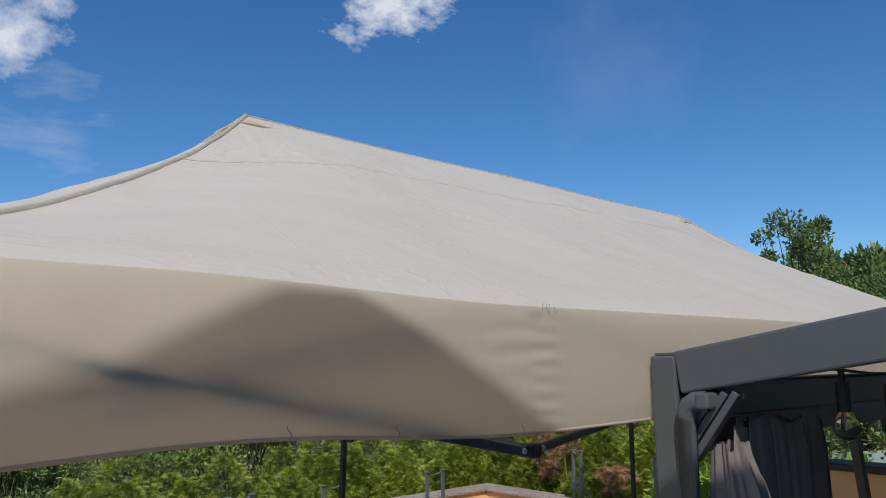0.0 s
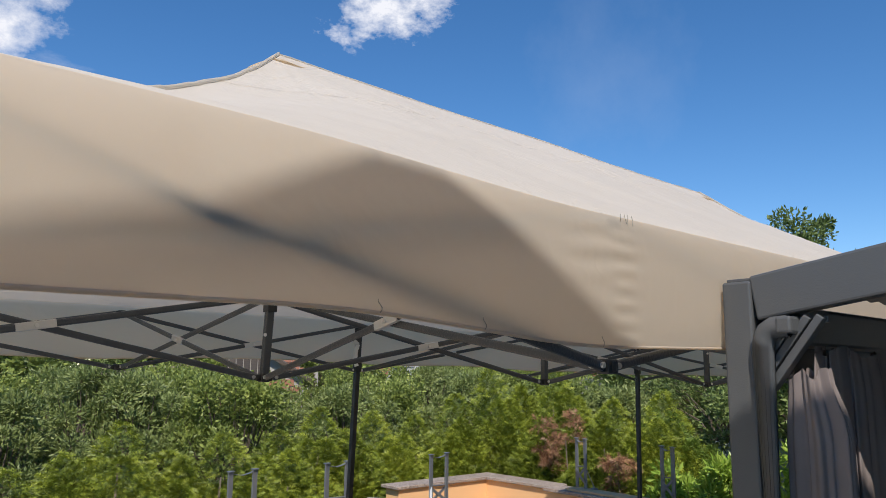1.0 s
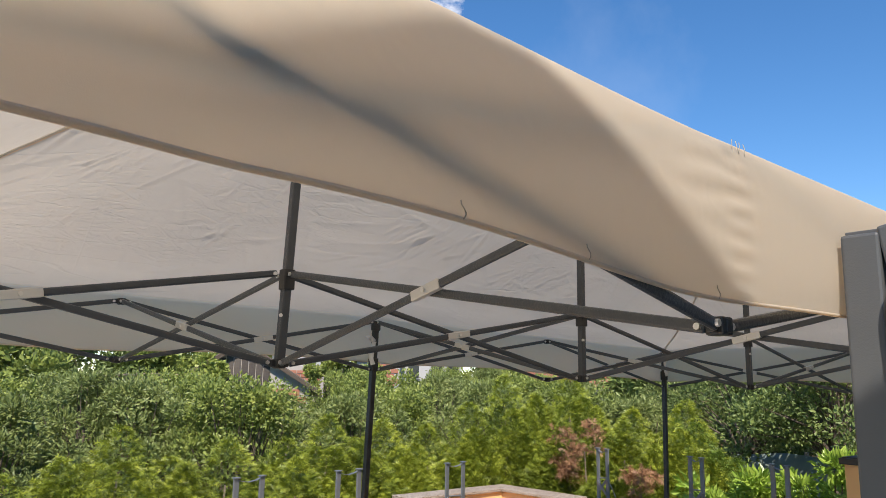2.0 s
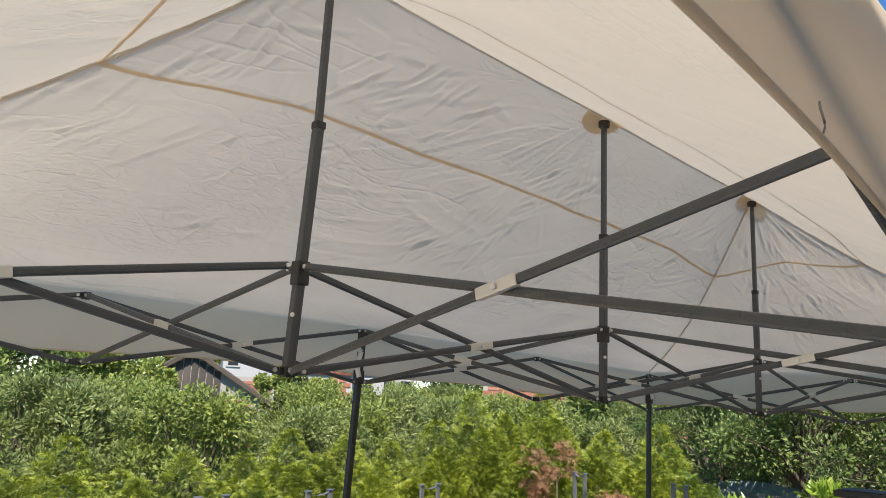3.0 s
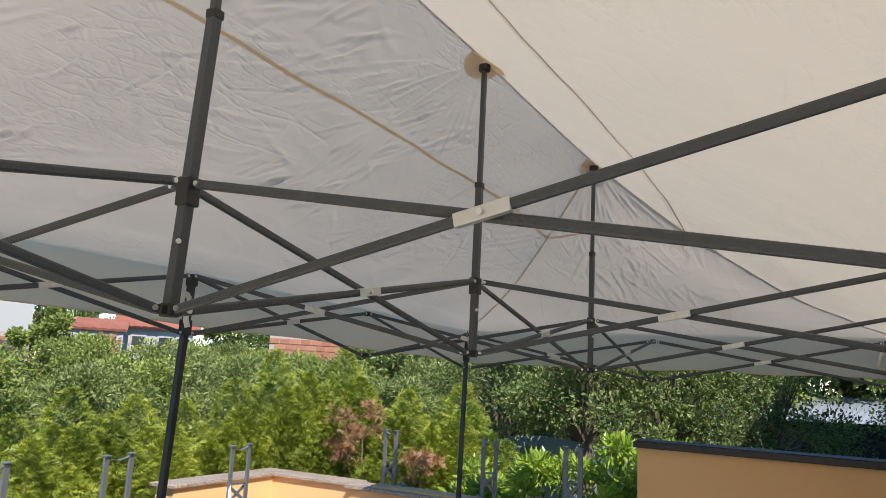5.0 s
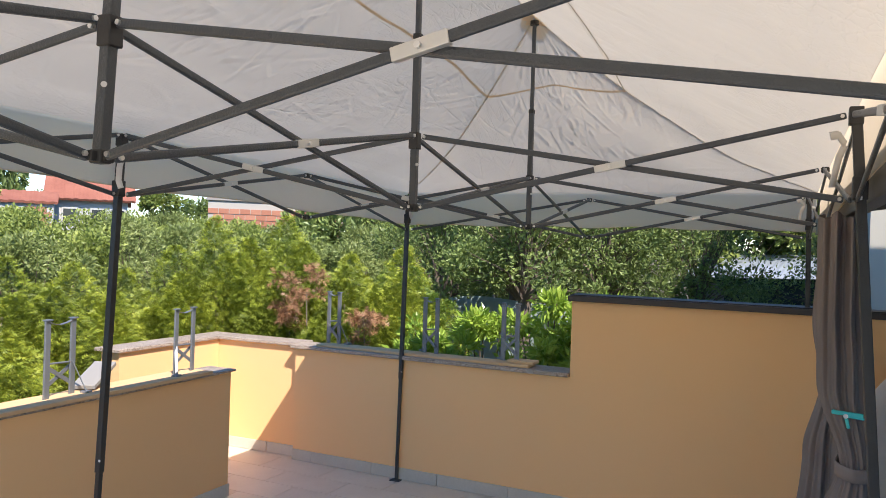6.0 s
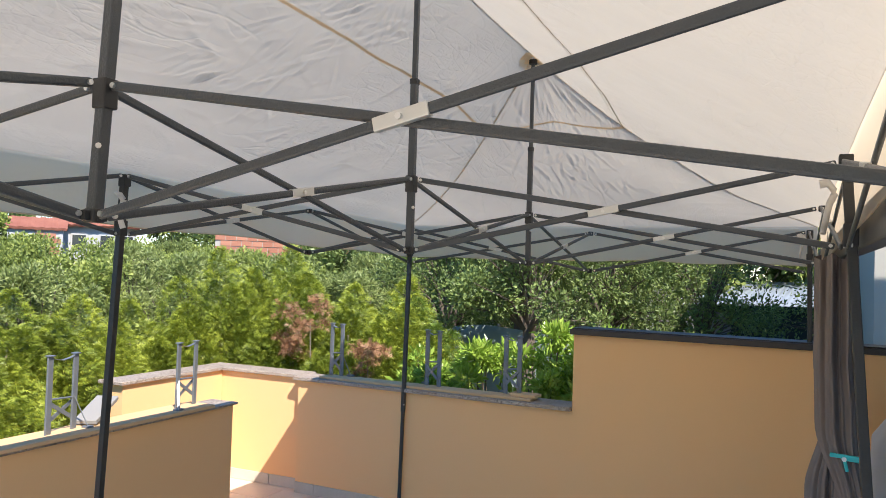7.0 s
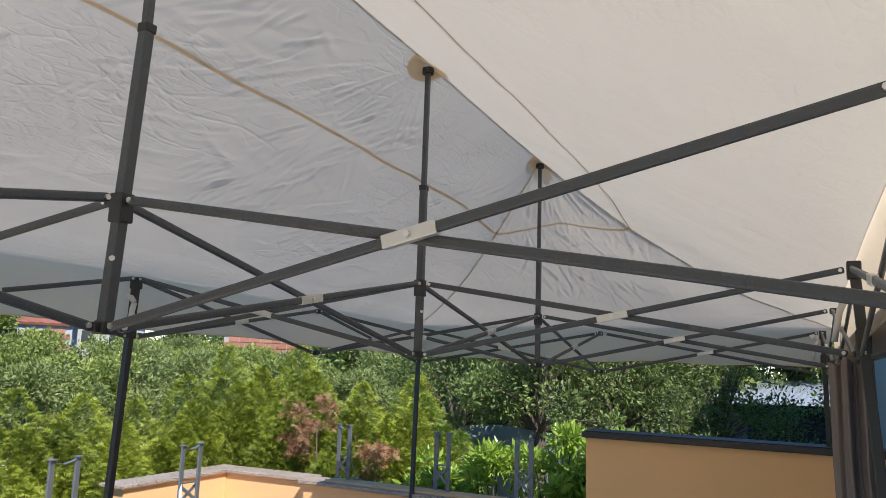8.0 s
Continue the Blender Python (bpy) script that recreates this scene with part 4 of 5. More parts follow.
for x, y, z in ((0.62, -1.90, 2.28), (0.86, -1.92, 2.27), (1.6, -1.90, 2.26), (2.7, -1.90, 2.26)):
    bulb_lamp(x, y, z)
cable = thing("light_cable", "black string-light cable under the pergola", "cable")
part("cable", line_tube([(0.42 + i * 0.1, -1.91 + 0.002 * i, 2.315 - 0.02 * math.sin(i / 3.0) ** 2) for i in range(28)], 0.004, PLASTIC, "cable"), PLASTIC, cable)
for x in (0.60, 0.95):
    hook = thing("curtain_hook", "small black hook with a ring under the pergola beam", "hook", (x, -1.70, 2.235), group="hooks")
    part("ring", line_tube([(0.012 * math.cos(a / 10 * 6.283), 0.0, -0.02 + 0.016 * math.sin(a / 10 * 6.283)) for a in range(11)], 0.0028, PLASTIC, "ring"), PLASTIC, hook)
    part("eye", rod(bmesh.new(), (0, 0, -0.006), (0, 0, 0.03), 0.004, 8), PLASTIC, hook)

# covered furniture under the pergola
cov = thing("covered_chairs", "stack of garden chairs under a white cloth cover on the terrace", "covered furniture")


def drape(u, v):
    a = 2 * math.pi * u
    k = min(v / 0.25, 1.0)
    r = 0.05 + 0.30 * k + 0.05 * max(0, v - 0.25) * (1 + math.cos(7 * a))
    ex = 3.0
    c, s = math.cos(a), math.sin(a)
    q = (abs(c) ** ex + abs(s) ** ex) ** (-1 / ex)
    return (3.75 + r * q * c, -2.16 + r * q * s, 1.40 - 0.25 * k * k - max(0, v - 0.25) * 0.72 + 0.02 * math.sin(3 * a))


sheet("cloth_cover", 80, 24, drape, WHITE_CLOTH, cov)
part("chair_stack", boxed((3.53, -2.38, 0.0), (3.97, -1.94, 0.75), 0.04), BLACK_CLOTH, cov, "dark chair stack")

# ---- the house behind the terrace: never in view, added to cast the shade ----
house = thing("house", "unseen cream rendered house behind the terrace, gabled roofline shaped to cast shade", "house")
# Gables and notch follow the wanted shadow edges; ends cut short to admit sun.
prof = [(-4.7, -0.3), (-4.7, 6.22), (-3.38, 7.20), (-3.24, 7.20), (-2.34, 6.72), (-1.75, 6.05), (-1.0, 6.95), (-0.1, 6.64), (5.0, 6.64), (5.0, -0.3)]
hb = bmesh.new()
for y0, y1 in ((-4.95, -4.66),):
    f0 = [hb.verts.new((x, y1, z)) for x, z in prof]
    f1 = [hb.verts.new((x, y0, z)) for x, z in prof]
    hb.faces.new(f0)
    hb.faces.new(f1[::-1])
    for i in range(len(prof)):
        hb.faces.new((f0[i], f0[(i + 1) % len(prof)], f1[(i + 1) % len(prof)], f1[i]))
part("wall", hb, HOUSE, house)
rb = bmesh.new()
rp = prof[1:-1]
top0 = [rb.verts.new((x, -4.67, z - 0.02)) for x, z in rp]
top1 = [rb.verts.new((x, -9.5, z - 0.02)) for x, z in rp]
for i in range(len(rp) - 1):
    rb.faces.new((top0[i], top0[i + 1], top1[i + 1], top1[i]))
part("roof", rb, ROOF_RED, house)


# ---- plants ----
def leaf_mesh(name, pts, dirs, size, wide, material, rnd, fold=0.25, up_bias=0.3):
    """One mesh of many small leaves: each a folded diamond of two faces at a point, pointing along its direction."""
    n = len(pts)
    d = dirs + rnd.normal(0, 0.55, (n, 3))
    d[:, 2] += up_bias
    d /= np.linalg.norm(d, axis=1)[:, None]
    r = rnd.normal(0, 1, (n, 3))
    s = np.cross(d, r)
    s /= np.linalg.norm(s, axis=1)[:, None] + 1e-9
    nn = np.cross(d, s)
    L = size * rnd.uniform(0.6, 1.25, n)[:, None]
    W = L * wide
    v = np.stack([pts, pts + d * L * 0.5 + s * W * 0.5 + nn * W * fold, pts + d * L, pts + d * L * 0.5 - s * W * 0.5 + nn * W * fold], 1).reshape(-1, 3)
    f = (np.arange(n)[:, None] * 4 + np.array([[0, 1, 2, 3]])).tolist()
    me = bpy.data.meshes.new(name)
    me.from_pydata(v.tolist(), [], f)
    me.materials.append(material)
    return me


def frond_mesh(name, pts, dirs, size, material, rnd, rise=0.55):
    """One mesh of many thuja sprays: each a flat feather, four pairs of fingers along a drooping rib."""
    n = len(pts)
    d = dirs / (np.linalg.norm(dirs, axis=1)[:, None] + 1e-9)
    d = d + rnd.normal(0, 0.36, (n, 3))
    d[:, 2] += rise
    d /= np.linalg.norm(d, axis=1)[:, None]
    s = np.cross(d, rnd.normal(0, 1, (n, 3)))
    s /= np.linalg.norm(s, axis=1)[:, None] + 1e-9
    L = size * rnd.uniform(0.55, 1.35, n)[:, None]
    down = np.array([0.0, 0.0, -1.0])
    verts, faces = [], []
    for t, reach in ((0.0, 0.42), (0.26, 0.50), (0.52, 0.40)):
        b = pts + d * L * t + down * L * 0.22 * t * t
        c = b + d * L * 0.13
        q = len(verts)
        verts += [b, c]
        for side in (1, -1):
            e = d * 0.66 + s * side * 0.75
            verts.append(b + e * L * reach * rnd.uniform(0.7, 1.3, n)[:, None] + down * L * 0.06)
            faces.append((q, q + 1, len(verts) - 1))
    q = len(verts)
    verts += [pts + d * L * 0.40 + s * L * 0.05, pts + d * L * 0.40 - s * L * 0.05, pts + d * L + down * L * 0.22]
    faces.append((q, q + 1, q + 2))
    k = len(verts)
    f = (np.arange(n)[:, None, None] * k + np.array(faces)[None]).reshape(-1, 3)
    me = bpy.data.meshes.new(name)
    me.from_pydata(np.stack(verts, 1).reshape(-1, 3).tolist(), [], f.tolist())
    me.materials.append(material)
    return me


def limb(bm, a, b, r0, r1, seg=7):
    rod(bm, a, b, r0, seg, r1)


def thuja(height, radius, seed, material, label, count=15600):
    """A young thuja: thin trunk, dead twigs low inside, and a cone of upright sprays with several tips."""
    rnd = np.random.default_rng(seed)
    t = thing("thuja", label, "hedge tree", group="thuja hedge")
    tb = bmesh.new()
    limb(tb, (0, 0, -0.05), (0, 0, height * 0.8), 0.035, 0.008)
    for k in range(80):
        z = rnd.uniform(0.05, height * 0.5)
        a = rnd.uniform(0, 6.28)
        r = radius * rnd.uniform(0.5, 0.85)
        limb(tb, (0, 0, z), (r * math.cos(a), r * math.sin(a), z + rnd.uniform(0.1, 0.4)), 0.008, 0.003, 4)
    part("trunk", tb, TWIG, t)
    plumes = [(0.0, 0.0, height, radius * 0.50)]
    for k in range(11):
        a, q = k * 2.4 + rnd.uniform(-0.4, 0.4), radius * math.sqrt(rnd.uniform(0.12, 0.85))
        plumes.append((q * math.cos(a), q * math.sin(a), height * rnd.uniform(0.74, 0.98) * (1 - 0.16 * (q / radius) ** 2), radius * rnd.uniform(0.44, 0.60)))
    pts, dirs = [], []
    per = count // len(plumes)
    for cx, cy, h, r0 in plumes:
        z = h * (0.40 + 0.60 * rnd.beta(1.2, 1.05, per))
        k = z / h
        a = rnd.uniform(0, 6.283, per)
        lump = 1 + 0.20 * np.sin(a * 3 + z * 6 + seed + cx * 9) + 0.14 * np.sin(a * 7 - z * 11)
        rr = r0 * 1.16 * (1 - np.clip((k - 0.50) / 0.50, 0, 1) ** 3.0) * (0.75 + 0.25 * np.minimum(k / 0.3, 1)) * lump * np.sqrt(rnd.uniform(0.40, 1.0, per))
        pts.append(np.stack([cx + rr * np.cos(a), cy + rr * np.sin(a), z], 1))
        dirs.append(np.stack([np.cos(a) + cx / radius * 0.7, np.sin(a) + cy / radius * 0.7, np.zeros(per)], 1))
    me = frond_mesh("crown", np.concatenate(pts), np.concatenate(dirs), 0.074, material, rnd)
    part("crown", me, material, t)
    return t


def clump_points(rnd, blobs, per, shell=0.45):
    """Points and outward ways in the outer shell of many uneven clumps."""
    pts, dirs = [], []
    for (x, y, z, r) in blobs:
        d = rnd.normal(0, 1, (per, 3))
        d /= np.linalg.norm(d, axis=1)[:, None]
        q = r * (1 - shell * rnd.uniform(0, 1, per) ** 1.5)[:, None] * (1 + 0.25 * np.sin(d[:, :1] * 5 + x * 3) * np.cos(d[:, 1:2] * 4 + y))
        pts.append(np.array([x, y, z]) + d * q * np.array([1, 1, 0.85]))
        dirs.append(d)
    return np.concatenate(pts), np.concatenate(dirs)


def shrub(name, label, category, seed, height, spread, material, leaves, size, wide, group, trunk=0.0, blobs=34, lower=0.15, lump=(0.13, 0.30)):
    """A bush or small tree: limbs from a short trunk, and leaves on many uneven clumps."""
    rnd = np.random.default_rng(seed)
    t = thing(name, label, category, group=group)
    tb = bmesh.new()
    base = trunk if trunk else 0.12
    limb(tb, (0, 0, -0.1), (0.04, 0.02, base), 0.045 + 0.02 * height, 0.03 + 0.015 * height, 9)
    bl = []
    for k in range(blobs):
        a, u = rnd.uniform(0, 6.28), rnd.uniform(0, 1)
        z = base + (height - base) * (lower + (1 - lower) * u ** 0.8)
        rr = spread * math.sqrt(rnd.uniform(0.02, 1)) * (1 - 0.6 * max(0, (z / height - 0.55) / 0.45) ** 1.5)
        r = rnd.uniform(*lump) * spread
        bl.append((rr * math.cos(a), rr * math.sin(a), z - r * 0.4, r))
    for x, y, z, r in bl:
        m1 = (x * 0.35, y * 0.35, base + (z - base) * 0.5)
        limb(tb, (0.04, 0.02, base * 0.9), m1, 0.018 + 0.006 * height, 0.012, 5)
        limb(tb, m1, (x, y, z), 0.012, 0.004, 5)
    part("trunk", tb, BARK, t)
    p, d = clump_points(rnd, bl, leaves // blobs, 0.75)
    part("crown", leaf_mesh("crown", p, d, size, wide, material, rnd), material, t)
    return t


GZ = -0.30
rs = random.Random(11)
HEDGE = "yellow-green thuja in the hedge behind the parapet"
makers = [thuja(2.2, 0.60, 21, THUJA, HEDGE), thuja(2.0, 0.62, 22, THUJA, HEDGE), thuja(2.35, 0.57, 23, THUJA, HEDGE)]
spots = [(-0.8, 4.2, 0.82), (0.1, 4.0, 0.84), (0.9, 4.15, 0.85), (1.7, 4.0, 0.86), (2.5, 4.2, 0.84), (3.1, 4.6, 0.87), (3.9, 4.7, 0.90), (4.7, 4.75, 0.95), (5.55, 4.3, 1.06), (5.8, 3.6, 1.02), (5.85, 2.9, 1.0), (6.1, 3.9, 1.08), (6.35, 2.6, 1.02), (6.3, 3.2, 1.06)]
for i, (x, y, s) in enumerate(spots):
    m = pose(x, y, GZ, rs.uniform(-3, 3), rs.uniform(-3, 3), rs.uniform(0, 360)) @ Matrix.Diagonal((1, 1, s, 1))
    if i < 3:
        makers[i].matrix_basis = m
    else:
        c = copy_thing(makers[i % 3], m)
        c.matrix_basis = m
end_thuja = thuja(2.0, 0.42, 31, THUJA_GREEN, "rounded green thuja at the end of the hedge", 9000)
end_thuja.matrix_basis = pose(6.35, 2.35, GZ)
copy_thing(end_thuja, pose(6.9, 2.95, GZ, 0, 0, 120))


def dead_patch(x, y, z, r, seed):
    rnd = np.random.default_rng(seed)
    t = thing("dead_branch", "dry reddish-brown branch in the thuja hedge", "branch", (x, y, z), group="dead branches")
    p, d = clump_points(rnd, [(rnd.uniform(-r, r) * 1.1, rnd.uniform(-r, r) * 1.1, rnd.uniform(-r, r) * 1.3, r * rnd.uniform(0.22, 0.5)) for _ in range(12)], 30, 1.0)
    part("sprays", frond_mesh("sprays", p, d, 0.080, BROWN, rnd), BROWN, t)
    tb = bmesh.new()
    limb(tb, (0.30, 0.1, -(z + 0.32)), (0.05, 0, 0), 0.012, 0.006, 5)
    part("stem", tb, TWIG, t)


dead_patch(5.30, 2.38, 1.10, 0.14, 41)
dead_patch(5.32, 3.08, 1.44, 0.18, 42)
dead_patch(5.34, 3.3, 1.20, 0.10, 43)

# laurel beside the tall wall
for i, (x, y, s) in enumerate(((5.35, 0.55, 1.14), (5.5, 1.15, 1.04), (5.3, 0.15, 1.12), (5.6, -0.4, 1.0), (5.5, 1.7, 0.95))):
    lb = shrub("laurel_bush", "bright green laurel bush behind the parapet", "bush", 51 + i, 1.60, 0.50, LAUREL, 2600, 0.092, 0.36, "laurel bushes", 0.1, 22, 0.1)
    lb.matrix_basis = pose(x, y, GZ, 0, 0, 70 * i) @ Matrix.Diagonal((1, 1, s, 1))

# plum trees
for i, (x, y, h, sp) in enumerate(((8.1, 1.62, 3.3, 1.25), (9.6, 0.9, 3.5, 1.3), (10.2, -0.3, 3.3, 1.4), (8.9, 3.1, 3.2, 1.2), (11.5, 2.2, 4.1, 1.6), (12.0, -2.6, 3.4, 1.7), (10.9, 3.9, 3.6, 1.5))):
    t = shrub("plum_tree", "dark green plum tree with forked trunk in the garden", "tree", 71 + i, h, sp, PLUM, 11000, 0.062, 0.52, "plum trees", 1.85 if i < 2 else 1.5, 46, 0.0)
    t.matrix_basis = pose(x, y, GZ - 0.1, 0, 0, 50 * i)
tall = shrub("tall_tree", "tall loose green tree above the garden", "tree", 91, 4.95, 0.95, PLUM, 6500, 0.068, 0.5, "tall trees", 2.4, 40, 0.05, (0.10, 0.26))
tall.matrix_basis = pose(9.25, 2.1, GZ) @ Matrix.Diagonal((1, 1, 0.93, 1))
tall2 = shrub("tall_tree", "tall loose green tree above the garden", "tree", 92, 4.7, 1.6, PLUM, 9000, 0.08, 0.5, "tall trees", 2.2, 44, 0.05, (0.08, 0.24))
tall2.matrix_basis = pose(12.4, 1.2, GZ)

# fruit bushes that fill the garden behind the hedge
bush_a = shrub("fruit_bush", "dense green fruit bush in the garden", "bush", 101, 2.35, 1.15, APPLE, 17600, 0.054, 0.60, "fruit bushes", 0.35, 88, 0.02, (0.09, 0.24))
bush_b = shrub("fruit_bush", "dense green fruit bush in the garden", "bush", 102, 2.5, 1.2, APPLE, 17600, 0.054, 0.60, "fruit bushes", 0.35, 88, 0.02, (0.09, 0.24))
bush_c = shrub("willow_bush", "grey-green willow-leaved bush in the garden", "bush", 103, 2.35, 1.1, OLIVE, 17600, 0.060, 0.42, "willow bushes", 0.35, 88, 0.02, (0.09, 0.24))
kinds = (bush_a, bush_b, bush_c)
used = set()
field = []
for i in range(9):
    field.append((-3.2 + i * 1.25, 6.2 + 0.5 * math.sin(i * 2.1), 0.98 + 0.05 * math.sin(i * 1.7)))
for i in range(9):
    field.append((-2.6 + i * 1.5, 8.0 + 0.5 * math.sin(i * 1.3), 1.08 + 0.05 * math.sin(i * 2.7)))
for i in range(9):
    field.append((-2.0 + i * 1.9, 10.4 + 0.8 * math.sin(i * 1.9), 1.16 + 0.06 * math.sin(i * 2.3)))
field += [(7.4, 5.0, 0.95), (8.4, 5.2, 1.05), (8.8, 6.4, 1.1), (7.6, 4.0, 0.95), (-3.6, 5.0, 1.0), (-2.4, 5.2, 0.95), (9.6, 7.2, 1.15), (10.6, 5.6, 1.15), (12.5, 6.0, 1.2), (13.5, 4.0, 1.2), (11.7, 12.4, 1.2), (12.8, 11.6, 1.2)]
for i, (x, y, s) in enumerate(field):
    if x < -2.3 + 0.14 * (y + 2.3):
        continue
    k = (0, 1, 0, 2, 1)[i % 5] if x < 1.5 else (2, 0, 2, 1)[i % 4]
    s *= 0.93 if x < 3.2 and y > 7 else 1.0
    if x >= 3.2 and y > 5.5:
        s = min(s, 0.92 if (4.9 < x < 7.0 and y > 9) or (3.8 < x < 5.6 and 7 < y < 9) else 1.05 if (7.0 <= x < 9.8 and y > 9) or (5.6 <= x < 7.4 and 7 < y < 9) else 1.08 if y < 11 else 1.25)
    m = pose(x + rs.uniform(-0.3, 0.3), y + rs.uniform(-0.3, 0.3), GZ - 0.05, 0, 0, rs.uniform(0, 360)) @ Matrix.Diagonal((1, 1, s, 1))
    if k not in used:
        used.add(k)
        kinds[k].matrix_basis = m
    else:
        c = copy_thing(kinds[k], m)
        c.matrix_basis = m


# ---- buildings in the distance ----
def gable_house(name, label, m, w, d, h, rise, wall_mat, roof_mat, over=0.3, windows=(), category="house"):
    """A small building: four walls with gables, a roof with overhang and thickness, dark openings in frames."""
    t = thing(name, label, category)
    t.matrix_basis = m
    wb = bmesh.new()
    out = [(-w / 2, 0), (w / 2, 0), (w / 2, h), (0, h + rise), (-w / 2, h)]
    a = [wb.verts.new((x, -d / 2, z)) for x, z in out]
    b = [wb.verts.new((x, d / 2, z)) for x, z in out]
    wb.faces.new(a)
    wb.faces.new(b[::-1])
    for i in range(5):
        wb.faces.new((a[i], a[(i + 1) % 5], b[(i + 1) % 5], b[i]))
    part("wall", wb, wall_mat, t)
    for s in (-1, 1):
        r = bmesh.new()
        k = rise / (w / 2)
        ex = w / 2 + over
        def slope(u, v, s=s):
            x = s * ex * v
            return (x, -d / 2 - over + u * (d + 2 * over), h + rise + 0.05 - k * ex * v + 0.03 * abs(math.sin(u * (d + 2 * over) * 3.1416 / 0.28)) + 0.02 * ((v * 12) % 1))
        grid_mesh(r, int((d + 2 * over) / 0.07), 12, slope)
        ro = part("roof", to_mesh(r, "roof", roof_mat), roof_mat, t)
        sm = ro.modifiers.new("thickness", "SOLIDIFY")
        sm.thickness = 0.08
    for x, z, ww, hh in windows:
        f = part("window", boxed((x - ww / 2 - 0.06, -d / 2 - 0.04, z - 0.06), (x + ww / 2 + 0.06, -d / 2 + 0.02, z + hh + 0.06), 0.01), WHITEWALL, t)
        part("pane", boxed((x - ww / 2, -d / 2 - 0.05, z), (x + ww / 2, -d / 2 - 0.03, z + hh)), WINDOWDARK, f)
    return t


def brick_face(parent, x0, x1, z0, z1, y, bw=0.29, bh=0.16, m=Matrix.Identity(4)):
    """Courses of hollow bricks with recessed joints on a wall face."""
    me = to_mesh(boxed((0, 0, 0), (bw - 0.02, 0.03, bh - 0.02), 0.0), "brick", BRICK)
    row, z = 0, z0
    while z + bh <= z1:
        x = x0 - (bw / 2 if row % 2 else 0)
        while x + bw <= x1 + 0.01:
            if x >= x0 - 0.01:
                b = part("brick", me, BRICK, parent)
                b.matrix_basis = m @ pose(x, y - 0.03, z)
            x += bw
        z += bh
        row += 1


red_house = gable_house("red_roofed_house", "white house with an orange-red tiled roof beyond the garden", pose(18.6, 21.2, -1.25, 0, 0, 48), 4.0, 2.3, 4.5, 1.3, WHITEWALL, ROOF_RED, 0.25, [])
pf = pose(0, 0, 0, 0, 0, -90)
for x in (-0.6, 0.25, 0.85):
    f = part("window", boxed((-2.05, -x - 0.25, 3.55), (-1.98, -x + 0.25, 4.12), 0.01), WHITEWALL, red_house)
    part("pane", boxed((-2.07, -x - 0.20, 3.60), (-2.04, -x + 0.20, 4.07)), WINDOWDARK, f)
small = gable_house("small_brick_house", "small white and brick outbuilding with a red tiled roof", pose(15.4, 20.3, -0.3, 0, 0, 50), 2.0, 1.5, 3.22, 0.32, WHITEWALL, ROOF_RED, 0.12, [])
brick_face(small, 0.0, 0.74, 2.3, 3.15, -1.0, m=pf)
vine = shrub("climbing_vine", "green vine between the red-roofed house and the ruin", "vine", 165, 3.75, 0.95, APPLE, 9000, 0.11, 0.7, "climbing vines", 0.6, 36, 0.1)
vine.matrix_basis = pose(14.7, 14.1, GZ - 0.3)
white_house = gable_house("white_house", "white rendered house with red brick lower wall behind the bushes", pose(12.75, 21.7, -0.5, 0, 0, -28), 1.6, 5.0, 4.4, 0.3, WHITEWALL, TINROOF, 0.15, [(-0.5, 3.45, 0.3, 0.4)])
part("lower_wall", boxed((-0.805, -2.508, 2.0), (0.805, -2.40, 3.12)), MORTAR, white_house)
brick_face(white_house, -0.8, 0.8, 2.2, 3.12, -2.508, 0.25, 0.115)
barn = gable_house("old_barn", "old barn with plank gable, red brick corner and dark roof", pose(7.15, 14.5, -0.45, 0, 0, -27.5), 2.8, 4.0, 2.45, 0.86, MORTAR, BARK, 0.2, [], "barn")
brick_face(barn, 0.50, 1.39, 1.45, 2.42, -2.0)
pm = to_mesh(boxed((0, 0, 0), (0.13, 0.02, 1.0)), "plank", PLANK)
for i in range(13):
    x = -1.36 + i * 0.15
    p = part("plank", pm, PLANK, barn)
    p.matrix_basis = pose(x, -2.03, 1.95) @ Matrix.Diagonal((1, 1, max(0.2, 0.48 + 0.82 * (1 - abs(x + 0.065) / 1.4)), 1))
for i, (x, y, h) in enumerate(((5.5, 12.7, 2.95), (4.6, 13.3, 3.1), (5.95, 12.2, 2.25))):
    vine = shrub("climbing_vine", "green vine overgrowing the old barn", "vine", 161 + i, h, 0.75, APPLE, 7000, 0.10, 0.7, "climbing vines", 0.6, 30, 0.1)
    vine.matrix_basis = pose(x, y, GZ, 0, 0, 80 * i)
for x, y, h, k in ((11.1, 16.8, 3.5, 167), (12.4, 16.8, 2.85, 168)):
    vine = shrub("climbing_vine", "green vine growing up before the white house", "vine", k, h, 1.0, APPLE, 8000, 0.10, 0.7, "climbing vines", 0.6, 34, 0.1)
    vine.matrix_basis = pose(x, y, GZ)
ruin = thing("brick_ruin", "unfinished hollow-brick wall with a pale ring beam", "wall")
ruin.matrix_basis = pose(16.9, 11.9, -0.15, 0, 0, -52)
part("wall", boxed((-1.9, -0.15, 0), (1.9, 0.15, 3.2)), MORTAR, ruin)
brick_face(ruin, -1.9, 1.9, 2.2, 3.16, -0.15)
part("ring_beam", boxed((-1.95, -0.2, 3.2), (1.95, 0.2, 3.32), 0.01), CONCRETE, ruin)

